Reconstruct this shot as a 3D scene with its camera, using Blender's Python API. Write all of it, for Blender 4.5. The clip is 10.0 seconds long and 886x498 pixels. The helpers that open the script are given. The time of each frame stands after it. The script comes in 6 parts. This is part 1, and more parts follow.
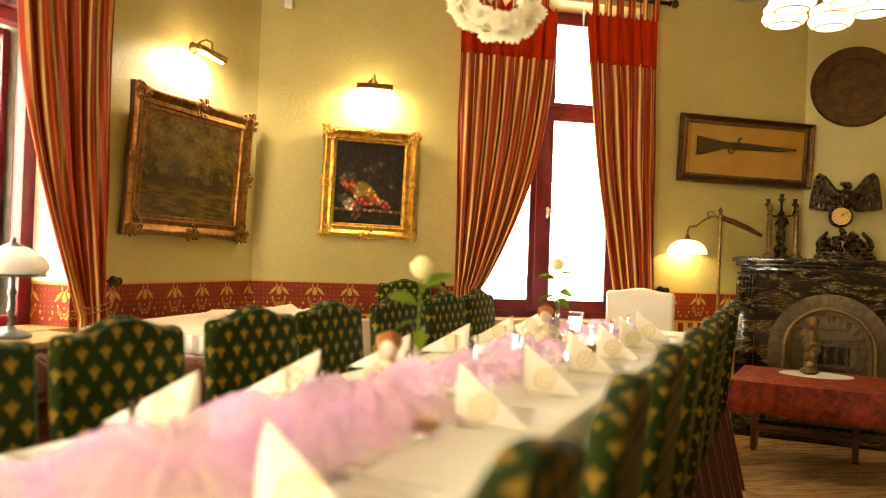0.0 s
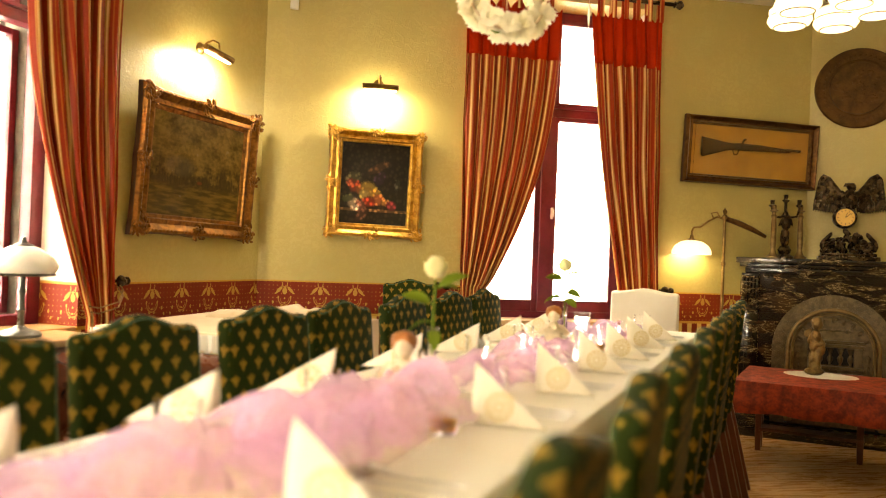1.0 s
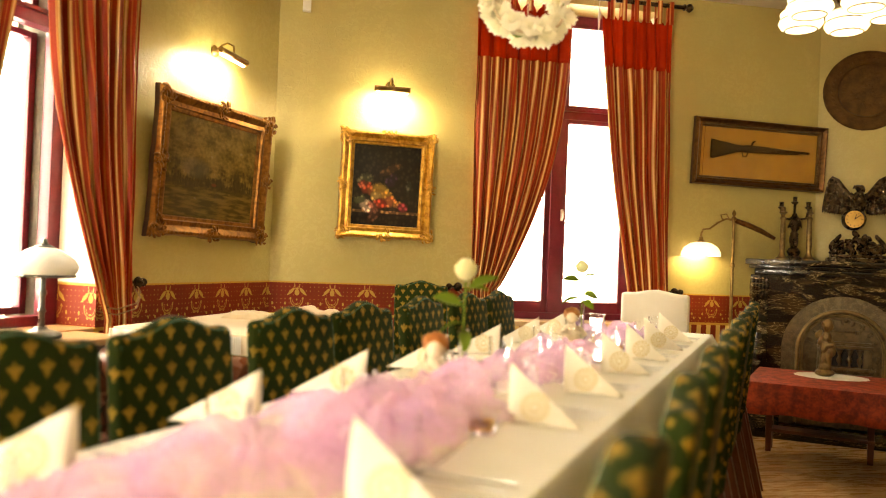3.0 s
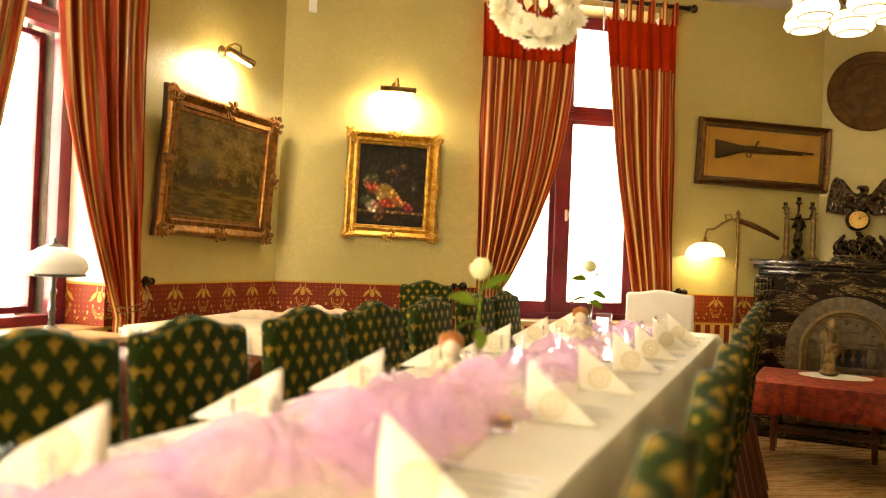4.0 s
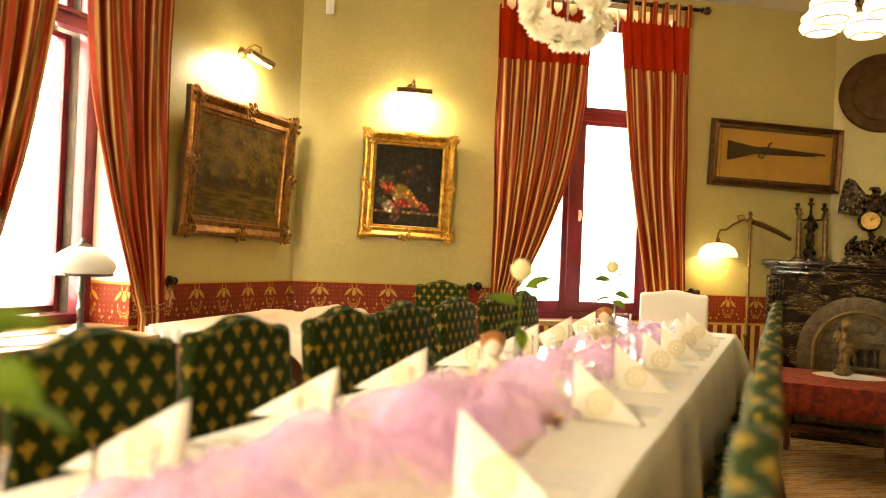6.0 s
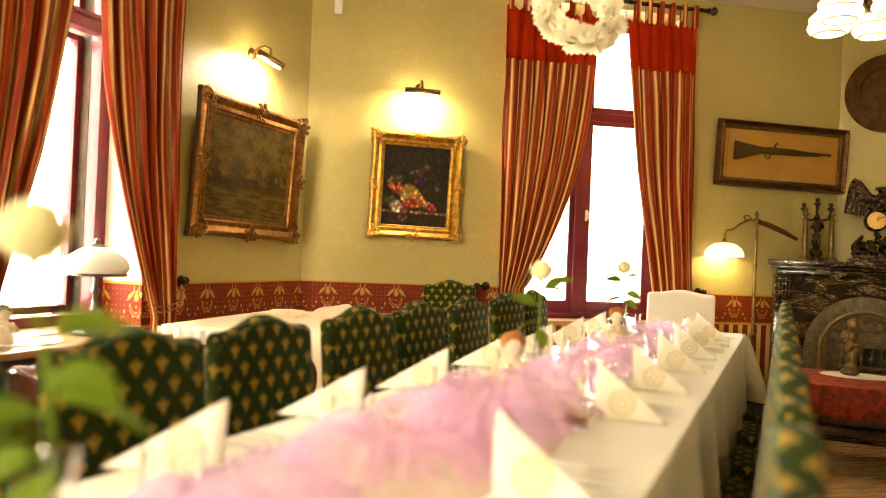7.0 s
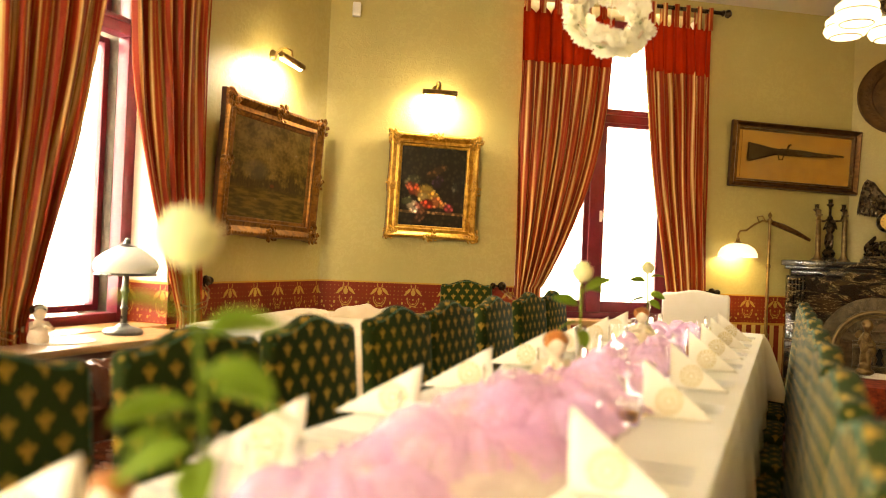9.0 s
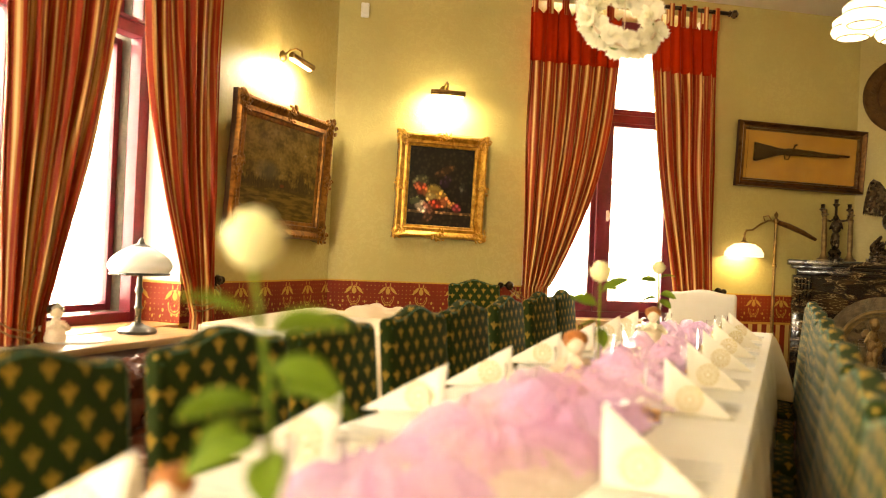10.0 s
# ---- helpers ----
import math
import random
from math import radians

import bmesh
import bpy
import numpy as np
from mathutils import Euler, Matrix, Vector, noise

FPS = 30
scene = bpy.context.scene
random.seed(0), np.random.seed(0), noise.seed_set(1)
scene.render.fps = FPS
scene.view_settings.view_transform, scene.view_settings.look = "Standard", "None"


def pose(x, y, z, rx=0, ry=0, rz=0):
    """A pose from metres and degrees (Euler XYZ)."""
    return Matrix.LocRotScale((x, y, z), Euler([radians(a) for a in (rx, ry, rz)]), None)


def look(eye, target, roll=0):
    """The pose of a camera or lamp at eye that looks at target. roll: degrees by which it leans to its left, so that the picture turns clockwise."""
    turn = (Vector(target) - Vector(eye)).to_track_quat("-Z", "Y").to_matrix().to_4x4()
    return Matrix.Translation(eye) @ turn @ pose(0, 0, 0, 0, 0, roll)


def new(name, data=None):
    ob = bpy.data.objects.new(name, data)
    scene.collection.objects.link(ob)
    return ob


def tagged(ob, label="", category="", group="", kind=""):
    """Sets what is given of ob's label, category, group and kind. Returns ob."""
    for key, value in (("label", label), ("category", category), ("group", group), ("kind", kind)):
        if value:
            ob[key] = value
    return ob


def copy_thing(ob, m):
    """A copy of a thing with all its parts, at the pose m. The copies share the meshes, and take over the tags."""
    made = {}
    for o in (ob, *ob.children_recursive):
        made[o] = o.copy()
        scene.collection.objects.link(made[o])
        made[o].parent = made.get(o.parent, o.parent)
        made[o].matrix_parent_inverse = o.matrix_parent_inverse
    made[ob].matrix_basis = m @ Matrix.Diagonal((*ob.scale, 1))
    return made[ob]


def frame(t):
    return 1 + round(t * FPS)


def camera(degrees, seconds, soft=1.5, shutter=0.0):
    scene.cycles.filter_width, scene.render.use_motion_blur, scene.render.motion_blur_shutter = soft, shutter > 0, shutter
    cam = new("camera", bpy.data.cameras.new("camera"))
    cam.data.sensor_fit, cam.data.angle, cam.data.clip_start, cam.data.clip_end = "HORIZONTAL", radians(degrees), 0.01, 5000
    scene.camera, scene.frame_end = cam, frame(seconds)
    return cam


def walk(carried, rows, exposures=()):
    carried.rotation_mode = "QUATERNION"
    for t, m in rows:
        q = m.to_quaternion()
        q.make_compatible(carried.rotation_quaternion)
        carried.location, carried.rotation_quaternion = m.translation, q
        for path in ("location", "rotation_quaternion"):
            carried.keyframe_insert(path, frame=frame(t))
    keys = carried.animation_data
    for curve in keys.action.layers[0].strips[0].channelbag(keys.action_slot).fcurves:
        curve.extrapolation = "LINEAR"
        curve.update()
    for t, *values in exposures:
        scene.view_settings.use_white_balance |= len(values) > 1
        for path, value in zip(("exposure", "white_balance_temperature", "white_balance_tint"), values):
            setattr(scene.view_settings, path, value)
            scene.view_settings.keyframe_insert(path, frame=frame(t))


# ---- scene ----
cam = camera(60.2, 10.0, soft=1.1)
PATH = [
    (0, (-0.096, 0.044, 1.098), (-0.845, 1.898, 1.115), 2.1),
    (0.5, (-0.106, 0.034, 1.096), (-0.855, 1.888, 1.113), 2.1),
    (1, (-0.121, 0.02, 1.096), (-0.871, 1.875, 1.114), 2.2),
    (1.5, (-0.141, 0.005, 1.095), (-0.891, 1.859, 1.115), 2.2),
    (2, (-0.153, -0.008, 1.097), (-0.904, 1.846, 1.116), 2.2),
    (2.5, (-0.164, -0.018, 1.097), (-0.915, 1.835, 1.117), 2.2),
    (4, (-0.206, -0.054, 1.093), (-0.956, 1.8, 1.114), 2.3),
    (4.5, (-0.223, -0.072, 1.095), (-0.974, 1.782, 1.115), 2.3),
    (5, (-0.244, -0.091, 1.096), (-0.995, 1.762, 1.115), 2.4),
    (5.5, (-0.263, -0.108, 1.094), (-1.014, 1.746, 1.113), 2.4),
    (7, (-0.321, -0.16, 1.096), (-1.073, 1.693, 1.113), 2.4),
    (7.5, (-0.34, -0.174, 1.095), (-1.091, 1.68, 1.111), 2.4),
    (8, (-0.361, -0.193, 1.093), (-1.112, 1.66, 1.11), 2.5),
    (8.5, (-0.381, -0.215, 1.095), (-1.133, 1.639, 1.11), 2.5),
    (9, (-0.403, -0.238, 1.095), (-1.157, 1.615, 1.111), 2.5),
    (9.5, (-0.424, -0.259, 1.093), (-1.178, 1.593, 1.109), 2.5),
    (10, (-0.44, -0.277, 1.095), (-1.195, 1.575, 1.109), 2.5),
]
walk(cam, [(t, look(eye, target, roll)) for t, eye, target, roll in PATH], [(0, 0.92, 8700, 8.5), (10, 0.92, 8700, 8.5)])
cam.data.dof.use_dof, cam.data.dof.focus_distance, cam.data.dof.aperture_fstop = True, 5.0, 2.0

# ---- world, sun and lamps ----
world = bpy.data.worlds.new("world")
scene.world = world
world.use_nodes = True
wn, wl = world.node_tree.nodes, world.node_tree.links
sky = wn.new("ShaderNodeTexSky")
sky.sky_type, sky.sun_disc = "NISHITA", False
sky.sun_elevation, sky.sun_rotation = radians(40), radians(250)
wn["Background"].inputs["Strength"].default_value = 0.15
wl.new(sky.outputs[0], wn["Background"].inputs[0])


def lamp(name, kind, m, power, color, size=0.1, size_y=None, spot=None):
    d = bpy.data.lights.new(name, kind)
    d.energy, d.color = power, color
    if kind == "AREA":
        d.shape, d.size, d.size_y = "RECTANGLE", size, size_y or size
    elif kind == "SUN":
        d.angle = radians(size)
    else:
        d.shadow_soft_size = size
    if kind == "SPOT":
        d.spot_size, d.spot_blend = radians(spot), 0.8
    ob = new(name, d)
    ob.matrix_world = m
    return ob


WARM, DAY = (1.0, 0.76, 0.46), (1.0, 0.975, 0.92)
lamp("sun", "SUN", look((0, 0, 8), (2.2, -1.5, 0)), 0.8, (1, 0.95, 0.86), 12)

# ---- plan ----
HI = 2.98
A, B = Vector((-3.0, 4.04)), Vector((0.235, 6.145))
XR, YB, TH = 4.2, -3.5, 0.50
YF = B.y
WALLDIR = (B - A).normalized()
TURN_F = math.degrees(math.atan2(WALLDIR.y, WALLDIR.x))
LEN_F = (B - A).length


# ---- node helpers ----
class V:
    """A value in a node tree, with arithmetic."""

    def __init__(self, tree, sock):
        self.tree, self.sock = tree, sock

    def op(self, kind, other=None, third=None):
        n = self.tree.nodes.new("ShaderNodeMath")
        n.operation = kind
        for k, v in enumerate((self, other, third)):
            if v is None:
                continue
            if isinstance(v, V):
                self.tree.links.new(v.sock, n.inputs[k])
            else:
                n.inputs[k].default_value = v
        return V(self.tree, n.outputs[0])

    def __add__(self, o): return self.op("ADD", o)
    def __radd__(self, o): return self.op("ADD", o)
    def __sub__(self, o): return self.op("SUBTRACT", o)
    def __mul__(self, o): return self.op("MULTIPLY", o)
    def __rmul__(self, o): return self.op("MULTIPLY", o)
    def __truediv__(self, o): return self.op("DIVIDE", o)


class Mat:
    def __init__(self, name, rough=0.6, metal=0.0, spec=0.4):
        self.m = bpy.data.materials.new(name)
        self.m.use_nodes = True
        self.t = self.m.node_tree
        self.b = self.t.nodes["Principled BSDF"]
        self.b.inputs["Roughness"].default_value = rough
        self.b.inputs["Metallic"].default_value = metal
        self.b.inputs["Specular IOR Level"].default_value = spec
        self.tc = self.t.nodes.new("ShaderNodeTexCoord")

    def uv(self):
        n = self.t.nodes.new("ShaderNodeSeparateXYZ")
        self.t.links.new(self.tc.outputs["UV"], n.inputs[0])
        return V(self.t, n.outputs[0]), V(self.t, n.outputs[1])

    def xyz(self):
        n = self.t.nodes.new("ShaderNodeSeparateXYZ")
        self.t.links.new(self.tc.outputs["Object"], n.inputs[0])
        return [V(self.t, o) for o in n.outputs]

    def noise(self, scale, detail=4, rough=0.55, space="Object", stretch=None, dist=0.0):
        n = self.t.nodes.new("ShaderNodeTexNoise")
        n.inputs["Scale"].default_value, n.inputs["Detail"].default_value = scale, detail
        n.inputs["Roughness"].default_value, n.inputs["Distortion"].default_value = rough, dist
        src = self.tc.outputs[space]
        if stretch:
            mp = self.t.nodes.new("ShaderNodeMapping")
            mp.inputs["Scale"].default_value = stretch
            self.t.links.new(src, mp.inputs[0])
            src = mp.outputs[0]
        self.t.links.new(src, n.inputs["Vector"])
        return V(self.t, n.outputs["Fac"])

    def rand(self):
        n = self.t.nodes.new("ShaderNodeObjectInfo")
        return V(self.t, n.outputs["Random"])

    def ramp(self, v, lo, hi):
        n = self.t.nodes.new("ShaderNodeMapRange")
        n.interpolation_type = "SMOOTHSTEP"
        n.inputs["From Min"].default_value, n.inputs["From Max"].default_value = lo, hi
        self.t.links.new(v.sock, n.inputs["Value"])
        return V(self.t, n.outputs[0])

    def mix(self, fac, a, b, mode="MIX"):
        n = self.t.nodes.new("ShaderNodeMix")
        n.data_type, n.blend_type = "RGBA", mode
        for key, v in ((0, fac), (6, a), (7, b)):
            if isinstance(v, V):
                self.t.links.new(v.sock, n.inputs[key])
            else:
                n.inputs[key].default_value = (*v, 1) if isinstance(v, tuple) else v
        return V(self.t, n.outputs[2])

    def color(self, v):
        if isinstance(v, V):
            self.t.links.new(v.sock, self.b.inputs["Base Color"])
        else:
            self.b.inputs["Base Color"].default_value = (*v, 1)
        return self

    def rough(self, v):
        self.t.links.new(v.sock, self.b.inputs["Roughness"])
        return self

    def bump(self, v, strength=0.3, dist=0.002):
        n = self.t.nodes.new("ShaderNodeBump")
        n.inputs["Strength"].default_value, n.inputs["Distance"].default_value = strength, dist
        self.t.links.new(v.sock, n.inputs["Height"])
        self.t.links.new(n.outputs[0], self.b.inputs["Normal"])
        return self

    def set(self, **kw):
        for k, v in kw.items():
            self.b.inputs[k.replace("_", " ")].default_value = v
        return self


def ell(u, v, cx, cy, a, b, deg=0.0):
    """Squared radius about an ellipse's centre: under 1 is inside."""
    c, s = math.cos(radians(deg)), math.sin(radians(deg))
    p, q = (u - cx), (v - cy)
    x, y = p * (c / a) + q * (s / a), q * (c / b) - p * (s / b)
    return x * x + y * y


def least(vals):
    r = vals[0]
    for v in vals[1:]:
        r = r.op("MINIMUM", v)
    return r


def plain(name, c1, c2=None, rough=0.5, metal=0.0, scale=6.0, bump=0.15, bscale=120.0, spec=0.4, dist=0.002, stretch=None):
    m = Mat(name, rough, metal, spec)
    c2 = c2 or tuple(x * 0.8 for x in c1)
    n1, n2 = m.noise(scale, stretch=stretch), m.noise(bscale, 3, stretch=stretch)
    m.color(m.mix(m.ramp(n1 * 0.7 + n2 * 0.3, 0.35, 0.65), c1, c2))
    if bump:
        m.bump(n2 * 0.6 + n1 * 0.4, bump, dist)
    m.rough(n1 * 0.2 + (rough - 0.1))
    return m.m


# ---- materials ----
def wallpaper():
    """Embossed olive-gold paper with a leafy damask."""
    m = Mat("olive_wallpaper", 0.42, 0.0, 0.5)
    u, v = m.uv()
    big, mid, fine = m.noise(1.3, 3), m.noise(28, 5, 0.6, dist=1.2), m.noise(90, 4)
    leaf = m.ramp(mid, 0.47, 0.56)
    c = m.mix(leaf, (0.445, 0.355, 0.125), (0.475, 0.385, 0.140))
    c = m.mix(m.ramp(big, 0.35, 0.7), c, (0.41, 0.33, 0.11))
    m.color(c).bump(leaf * 0.6 + fine * 0.4, 0.35, 0.0025)
    m.rough(leaf * -0.16 + 0.44)
    return m.m


def dado():
    """Red wallpaper border with gold winged emblems and dots above gold and red stripes."""
    m = Mat("red_gold_border", 0.6, 0.0, 0.2)
    u, z = m.uv()
    P = 0.222
    s = ((u / P).op("FRACT") * P - P / 2) * 1.15
    e = [ell(s, z, 0, 0.836, 0.017, 0.021), ell(s, z, 0, 0.861, 0.013, 0.005), ell(s, z, 0, 0.790, 0.005, 0.006), ell(s, z, 0, 0.762, 0.006, 0.004)]
    for k in (-1, 1):
        e += [ell(s, z, k * 0.040, 0.843, 0.029, 0.0105, k * -42), ell(s, z, k * 0.062, 0.822, 0.010, 0.004, k * -15),
              ell(s, z, k * 0.017, 0.877, 0.0032, 0.016, k * -8), ell(s, z, k * 0.044, 0.797, 0.0055, 0.008),
              ell(s, z, k * 0.020, 0.742, 0.008, 0.004, k * 30), ell(s, z, k * 0.082, 0.765, 0.007, 0.010), ell(s, z, k * 0.100, 0.735, 0.006, 0.009, 30)]
    motif = least(e).op("LESS_THAN", 1.0)
    for rz, ra, wd in ((0.790, 0.044, 0.15), (0.788, 0.030, 0.12)):
        hoop = ((ell(s, z, 0, rz, ra, ra) - 1.0).op("ABSOLUTE").op("LESS_THAN", wd)) * z.op("LESS_THAN", rz)
        motif = motif.op("MAXIMUM", hoop * 0.75)
    d1, d2 = (u / 0.026).op("FRACT") - 0.5, (z / 0.026).op("FRACT") - 0.5
    dots = (d1 * d1 + d2 * d2).op("LESS_THAN", 0.022) * m.ramp(m.noise(60, 2, space="UV"), 0.42, 0.58) * 0.7
    fine, big = m.noise(140, 3), m.noise(9, 4)
    red = m.mix(big, (0.165, 0.016, 0.005), (0.225, 0.028, 0.009))
    band = m.mix(dots, red, (0.45, 0.20, 0.05))
    band = m.mix(motif, band, m.mix(fine, (0.50, 0.30, 0.06), (0.36, 0.20, 0.04)))
    st = (u / 0.074).op("FRACT")
    strip = m.mix(st.op("LESS_THAN", 0.45), red, (0.58, 0.38, 0.12))
    edge = (z - 0.896).op("GREATER_THAN", 0.0).op("MAXIMUM", ((z - 0.697).op("ABSOLUTE")).op("LESS_THAN", 0.008))
    c = m.mix(z.op("LESS_THAN", 0.697), band, strip)
    m.color(m.mix(edge, c, (0.50, 0.28, 0.05))).bump(motif * 0.5 + fine * 0.3, 0.25, 0.001)
    return m.m


def chair_cloth():
    """Dark green woven cloth with staggered gold lotus flowers."""
    m = Mat("green_lotus_cloth", 0.88, 0.0, 0.12)
    u, v = m.uv()
    W, H = 0.060, 0.079
    sh = m.noise(14, 2, space="UV") * 0.006

    def cell(du, dv):
        return ((u + sh + du) / W).op("FRACT") * W - W / 2, ((v + sh + dv) / H).op("FRACT") * H - H / 2

    def lotus(s, t):
        s, t = s * 1.68, t * 1.68
        e = [ell(s, t, 0, 0.006, 0.0066, 0.025), ell(s, t, 0, -0.016, 0.010, 0.005), ell(s, t, 0, -0.024, 0.004, 0.004)]
        for k in (-1, 1):
            e += [ell(s, t, k * 0.0098, 0.002, 0.0055, 0.019, k * -24), ell(s, t, k * 0.0172, 0.004, 0.0042, 0.012, k * -38)]
        return least(e)

    r = lotus(*cell(0, 0)).op("MINIMUM", lotus(*cell(W / 2, H / 2)))
    fine, big = m.noise(600, 2, space="UV"), m.noise(7, 4)
    mo = m.ramp(r + fine * 0.5, 1.35, 1.05)
    g = m.mix(big, (0.013, 0.023, 0.003), (0.022, 0.036, 0.005))
    m.color(m.mix(mo, g, m.mix(big, (0.30, 0.18, 0.028), (0.23, 0.135, 0.022))))
    m.bump(mo * 0.5 + fine * 0.5, 0.35, 0.0015)
    m.set(Sheen_Weight=0.03, Sheen_Roughness=0.4)
    return m.m


def curtain_cloth():
    """Dark red satin with gold stripes."""
    m = Mat("striped_curtain_cloth", 0.5, 0.0, 0.18)
    u, v = m.uv()
    p = (u / 0.066).op("FRACT")
    gold = m.ramp((p - 0.30).op("ABSOLUTE"), 0.20, 0.15)
    pale = m.ramp((p - 0.30).op("ABSOLUTE"), 0.10, 0.04)
    hair = m.ramp((p - 0.78).op("ABSOLUTE"), 0.07, 0.04)
    fine, big = m.noise(300, 2, space="UV", stretch=(1, 0.1, 1)), m.noise(5, 3)
    red = m.mix(big, (0.235, 0.016, 0.003), (0.31, 0.028, 0.005))
    c = m.mix(gold, red, m.mix(fine, (0.50, 0.22, 0.055), (0.42, 0.17, 0.04)))
    c = m.mix(pale * 0.8, c, (0.78, 0.52, 0.24))
    m.color(m.mix(hair * 0.45, c, (0.42, 0.15, 0.035))).bump(fine, 0.15, 0.001)
    thin(m, 0.05)
    return m.m


def linen(name, c, c2, bscale=500):
    m = Mat(name, 0.8, 0, 0.25)
    w1, w2 = m.noise(bscale, 2, stretch=(1, 0.15, 1)), m.noise(bscale, 2, stretch=(0.15, 1, 1))
    big = m.noise(5, 4)
    m.color(m.mix(m.ramp(big, 0.3, 0.7), c, c2)).bump(w1 * 0.4 + w2 * 0.4 + big * 2.0, 0.2, 0.002)
    m.set(Sheen_Weight=0.15)
    return m.m


def wood(name, c1, c2, rough=0.4, axis=(1, 8, 8), scale=4.0):
    m = Mat(name, rough, 0, 0.45)
    g, f = m.noise(scale, 6, 0.6, stretch=axis, dist=0.8), m.noise(scale * 14, 3, stretch=axis)
    r = m.rand()
    c = m.mix(m.ramp(g * 0.7 + f * 0.3, 0.36, 0.64), c1, c2)
    c = m.mix(r * 0.45, c, tuple(x * 0.72 for x in c2))
    m.color(c).bump(f * 0.6 + g * 0.4, 0.12, 0.0015).rough(g * 0.2 + (rough - 0.1))
    return m.m


def gilt(name, hi, lo):
    m = Mat(name, 0.36, 0.85, 0.5)
    n, f = m.noise(30, 5, dist=0.6), m.noise(140, 3)
    m.color(m.mix(m.ramp(n, 0.25, 0.75), lo, hi)).bump(n * 0.7 + f * 0.3, 0.5, 0.004).rough(n * 0.35 + 0.2)
    return m.m


def marble():
    m = Mat("black_marble", 0.18, 0, 0.5)
    n, v, f = m.noise(5, 5, 0.5, dist=1.5, stretch=(1, 1, 2.6)), m.noise(6, 6, 0.55, dist=2.2, stretch=(0.7, 1, 3.4)), m.noise(60, 3)
    w = m.noise(11, 5, 0.6, dist=1.2, stretch=(0.5, 1, 3.0))
    vein = m.ramp((v - 0.5).op("ABSOLUTE"), 0.022, 0.003) * m.ramp(n, 0.46, 0.62)
    fleck = m.ramp(w, 0.60, 0.70) * m.ramp(n, 0.50, 0.60)
    c = m.mix(m.ramp(n, 0.40, 0.70), (0.006, 0.005, 0.004), (0.045, 0.026, 0.010))
    c = m.mix(fleck * 0.35, c, (0.36, 0.24, 0.11))
    m.color(m.mix(vein * 0.55, c, (0.50, 0.38, 0.20))).rough(f * 0.10 + 0.08)
    return m.m


def glow(name, color, strength, base=(0.9, 0.88, 0.8)):
    m = Mat(name, 0.25, 0, 0.5)
    m.color(m.mix(m.noise(8), base, tuple(x * 0.95 for x in base)))
    m.set(Emission_Color=(*color, 1), Emission_Strength=strength)
    return m.m


def glass(name, tint=(1, 1, 1), rough=0.0):
    m = Mat(name, rough, 0, 0.5)
    m.color(tint).set(Transmission_Weight=1.0, IOR=1.45)
    return m.m


def thin(m, share):
    """Lets light through a thin sheet: part of the surface is a translucent one of the same colour."""
    tr, mx, out = m.t.nodes.new("ShaderNodeBsdfTranslucent"), m.t.nodes.new("ShaderNodeMixShader"), m.t.nodes["Material Output"]
    src = m.b.inputs["Base Color"].links[0].from_socket
    m.t.links.new(src, tr.inputs["Color"])
    alpha = m.b.inputs["Alpha"]
    mx.inputs[0].default_value = share
    m.t.links.new(m.b.outputs[0], mx.inputs[1])
    m.t.links.new(tr.outputs[0], mx.inputs[2])
    last = mx.outputs[0]
    if alpha.links:
        clear, both = m.t.nodes.new("ShaderNodeBsdfTransparent"), m.t.nodes.new("ShaderNodeMixShader")
        m.t.links.new(alpha.links[0].from_socket, both.inputs[0])
        m.t.links.remove(alpha.links[0])
        m.t.links.new(clear.outputs[0], both.inputs[1])
        m.t.links.new(last, both.inputs[2])
        last = both.outputs[0]
    m.t.links.new(last, out.inputs["Surface"])


def petal(name, c1, c2, share):
    m = Mat(name, 0.6, 0, 0.2)
    n = m.noise(40)
    m.color(m.mix(n, c1, c2)).bump(m.noise(160), 0.15, 0.001)
    thin(m, share)
    return m.m


def veil(name, c1, c2, alpha):
    m = Mat(name, 0.9, 0, 0.1)
    n, f = m.noise(9, 4), m.noise(220, 2)
    m.color(m.mix(n, c1, c2))
    m.t.links.new((f * 0.35 + (alpha - 0.17)).sock, m.b.inputs["Alpha"])
    thin(m, 0.55)
    return m.m


def landscape():
    """A dark, yellowed landscape in oils."""
    m = Mat("dark_landscape_paint", 0.3, 0, 0.22)
    u, v = m.uv()
    n, f, st = m.noise(7, 6, space="UV"), m.noise(30, 4, space="UV"), m.noise(16, 4, space="UV", stretch=(3, 0.8, 1))
    sky_c = m.mix(m.ramp(n * 0.7 + f * 0.3, 0.35, 0.65), (0.070, 0.044, 0.010), (0.20, 0.128, 0.032))
    wood_c = m.mix(st, (0.020, 0.015, 0.005), (0.085, 0.052, 0.016))
    field = m.mix(m.ramp(m.noise(9, 5, space="UV", stretch=(0.6, 2.4, 1)), 0.4, 0.62), (0.060, 0.040, 0.009), (0.14, 0.085, 0.020))
    tree = m.ramp(v + n * 0.55 + st * 0.30, 0.95, 0.80)
    c = m.mix(tree, sky_c, wood_c)
    c = m.mix(m.ramp(v + f * 0.10, 0.40, 0.32), c, field)
    c = m.mix(m.ramp(ell(u, v, 0.52, 0.36, 0.030, 0.018), 1.6, 0.3) * 0.7, c, (0.14, 0.035, 0.012))
    c = m.mix(m.ramp(ell(u, v, 0.30, 0.50, 0.16, 0.10), 1.6, 0.2) * 0.5, c, (0.10, 0.08, 0.04))
    m.color(c).bump(f * 0.4 + n + m.noise(3.5, 2, space="UV") * 2.0, 0.35, 0.006).rough(n * 0.2 + 0.14)
    return m.m


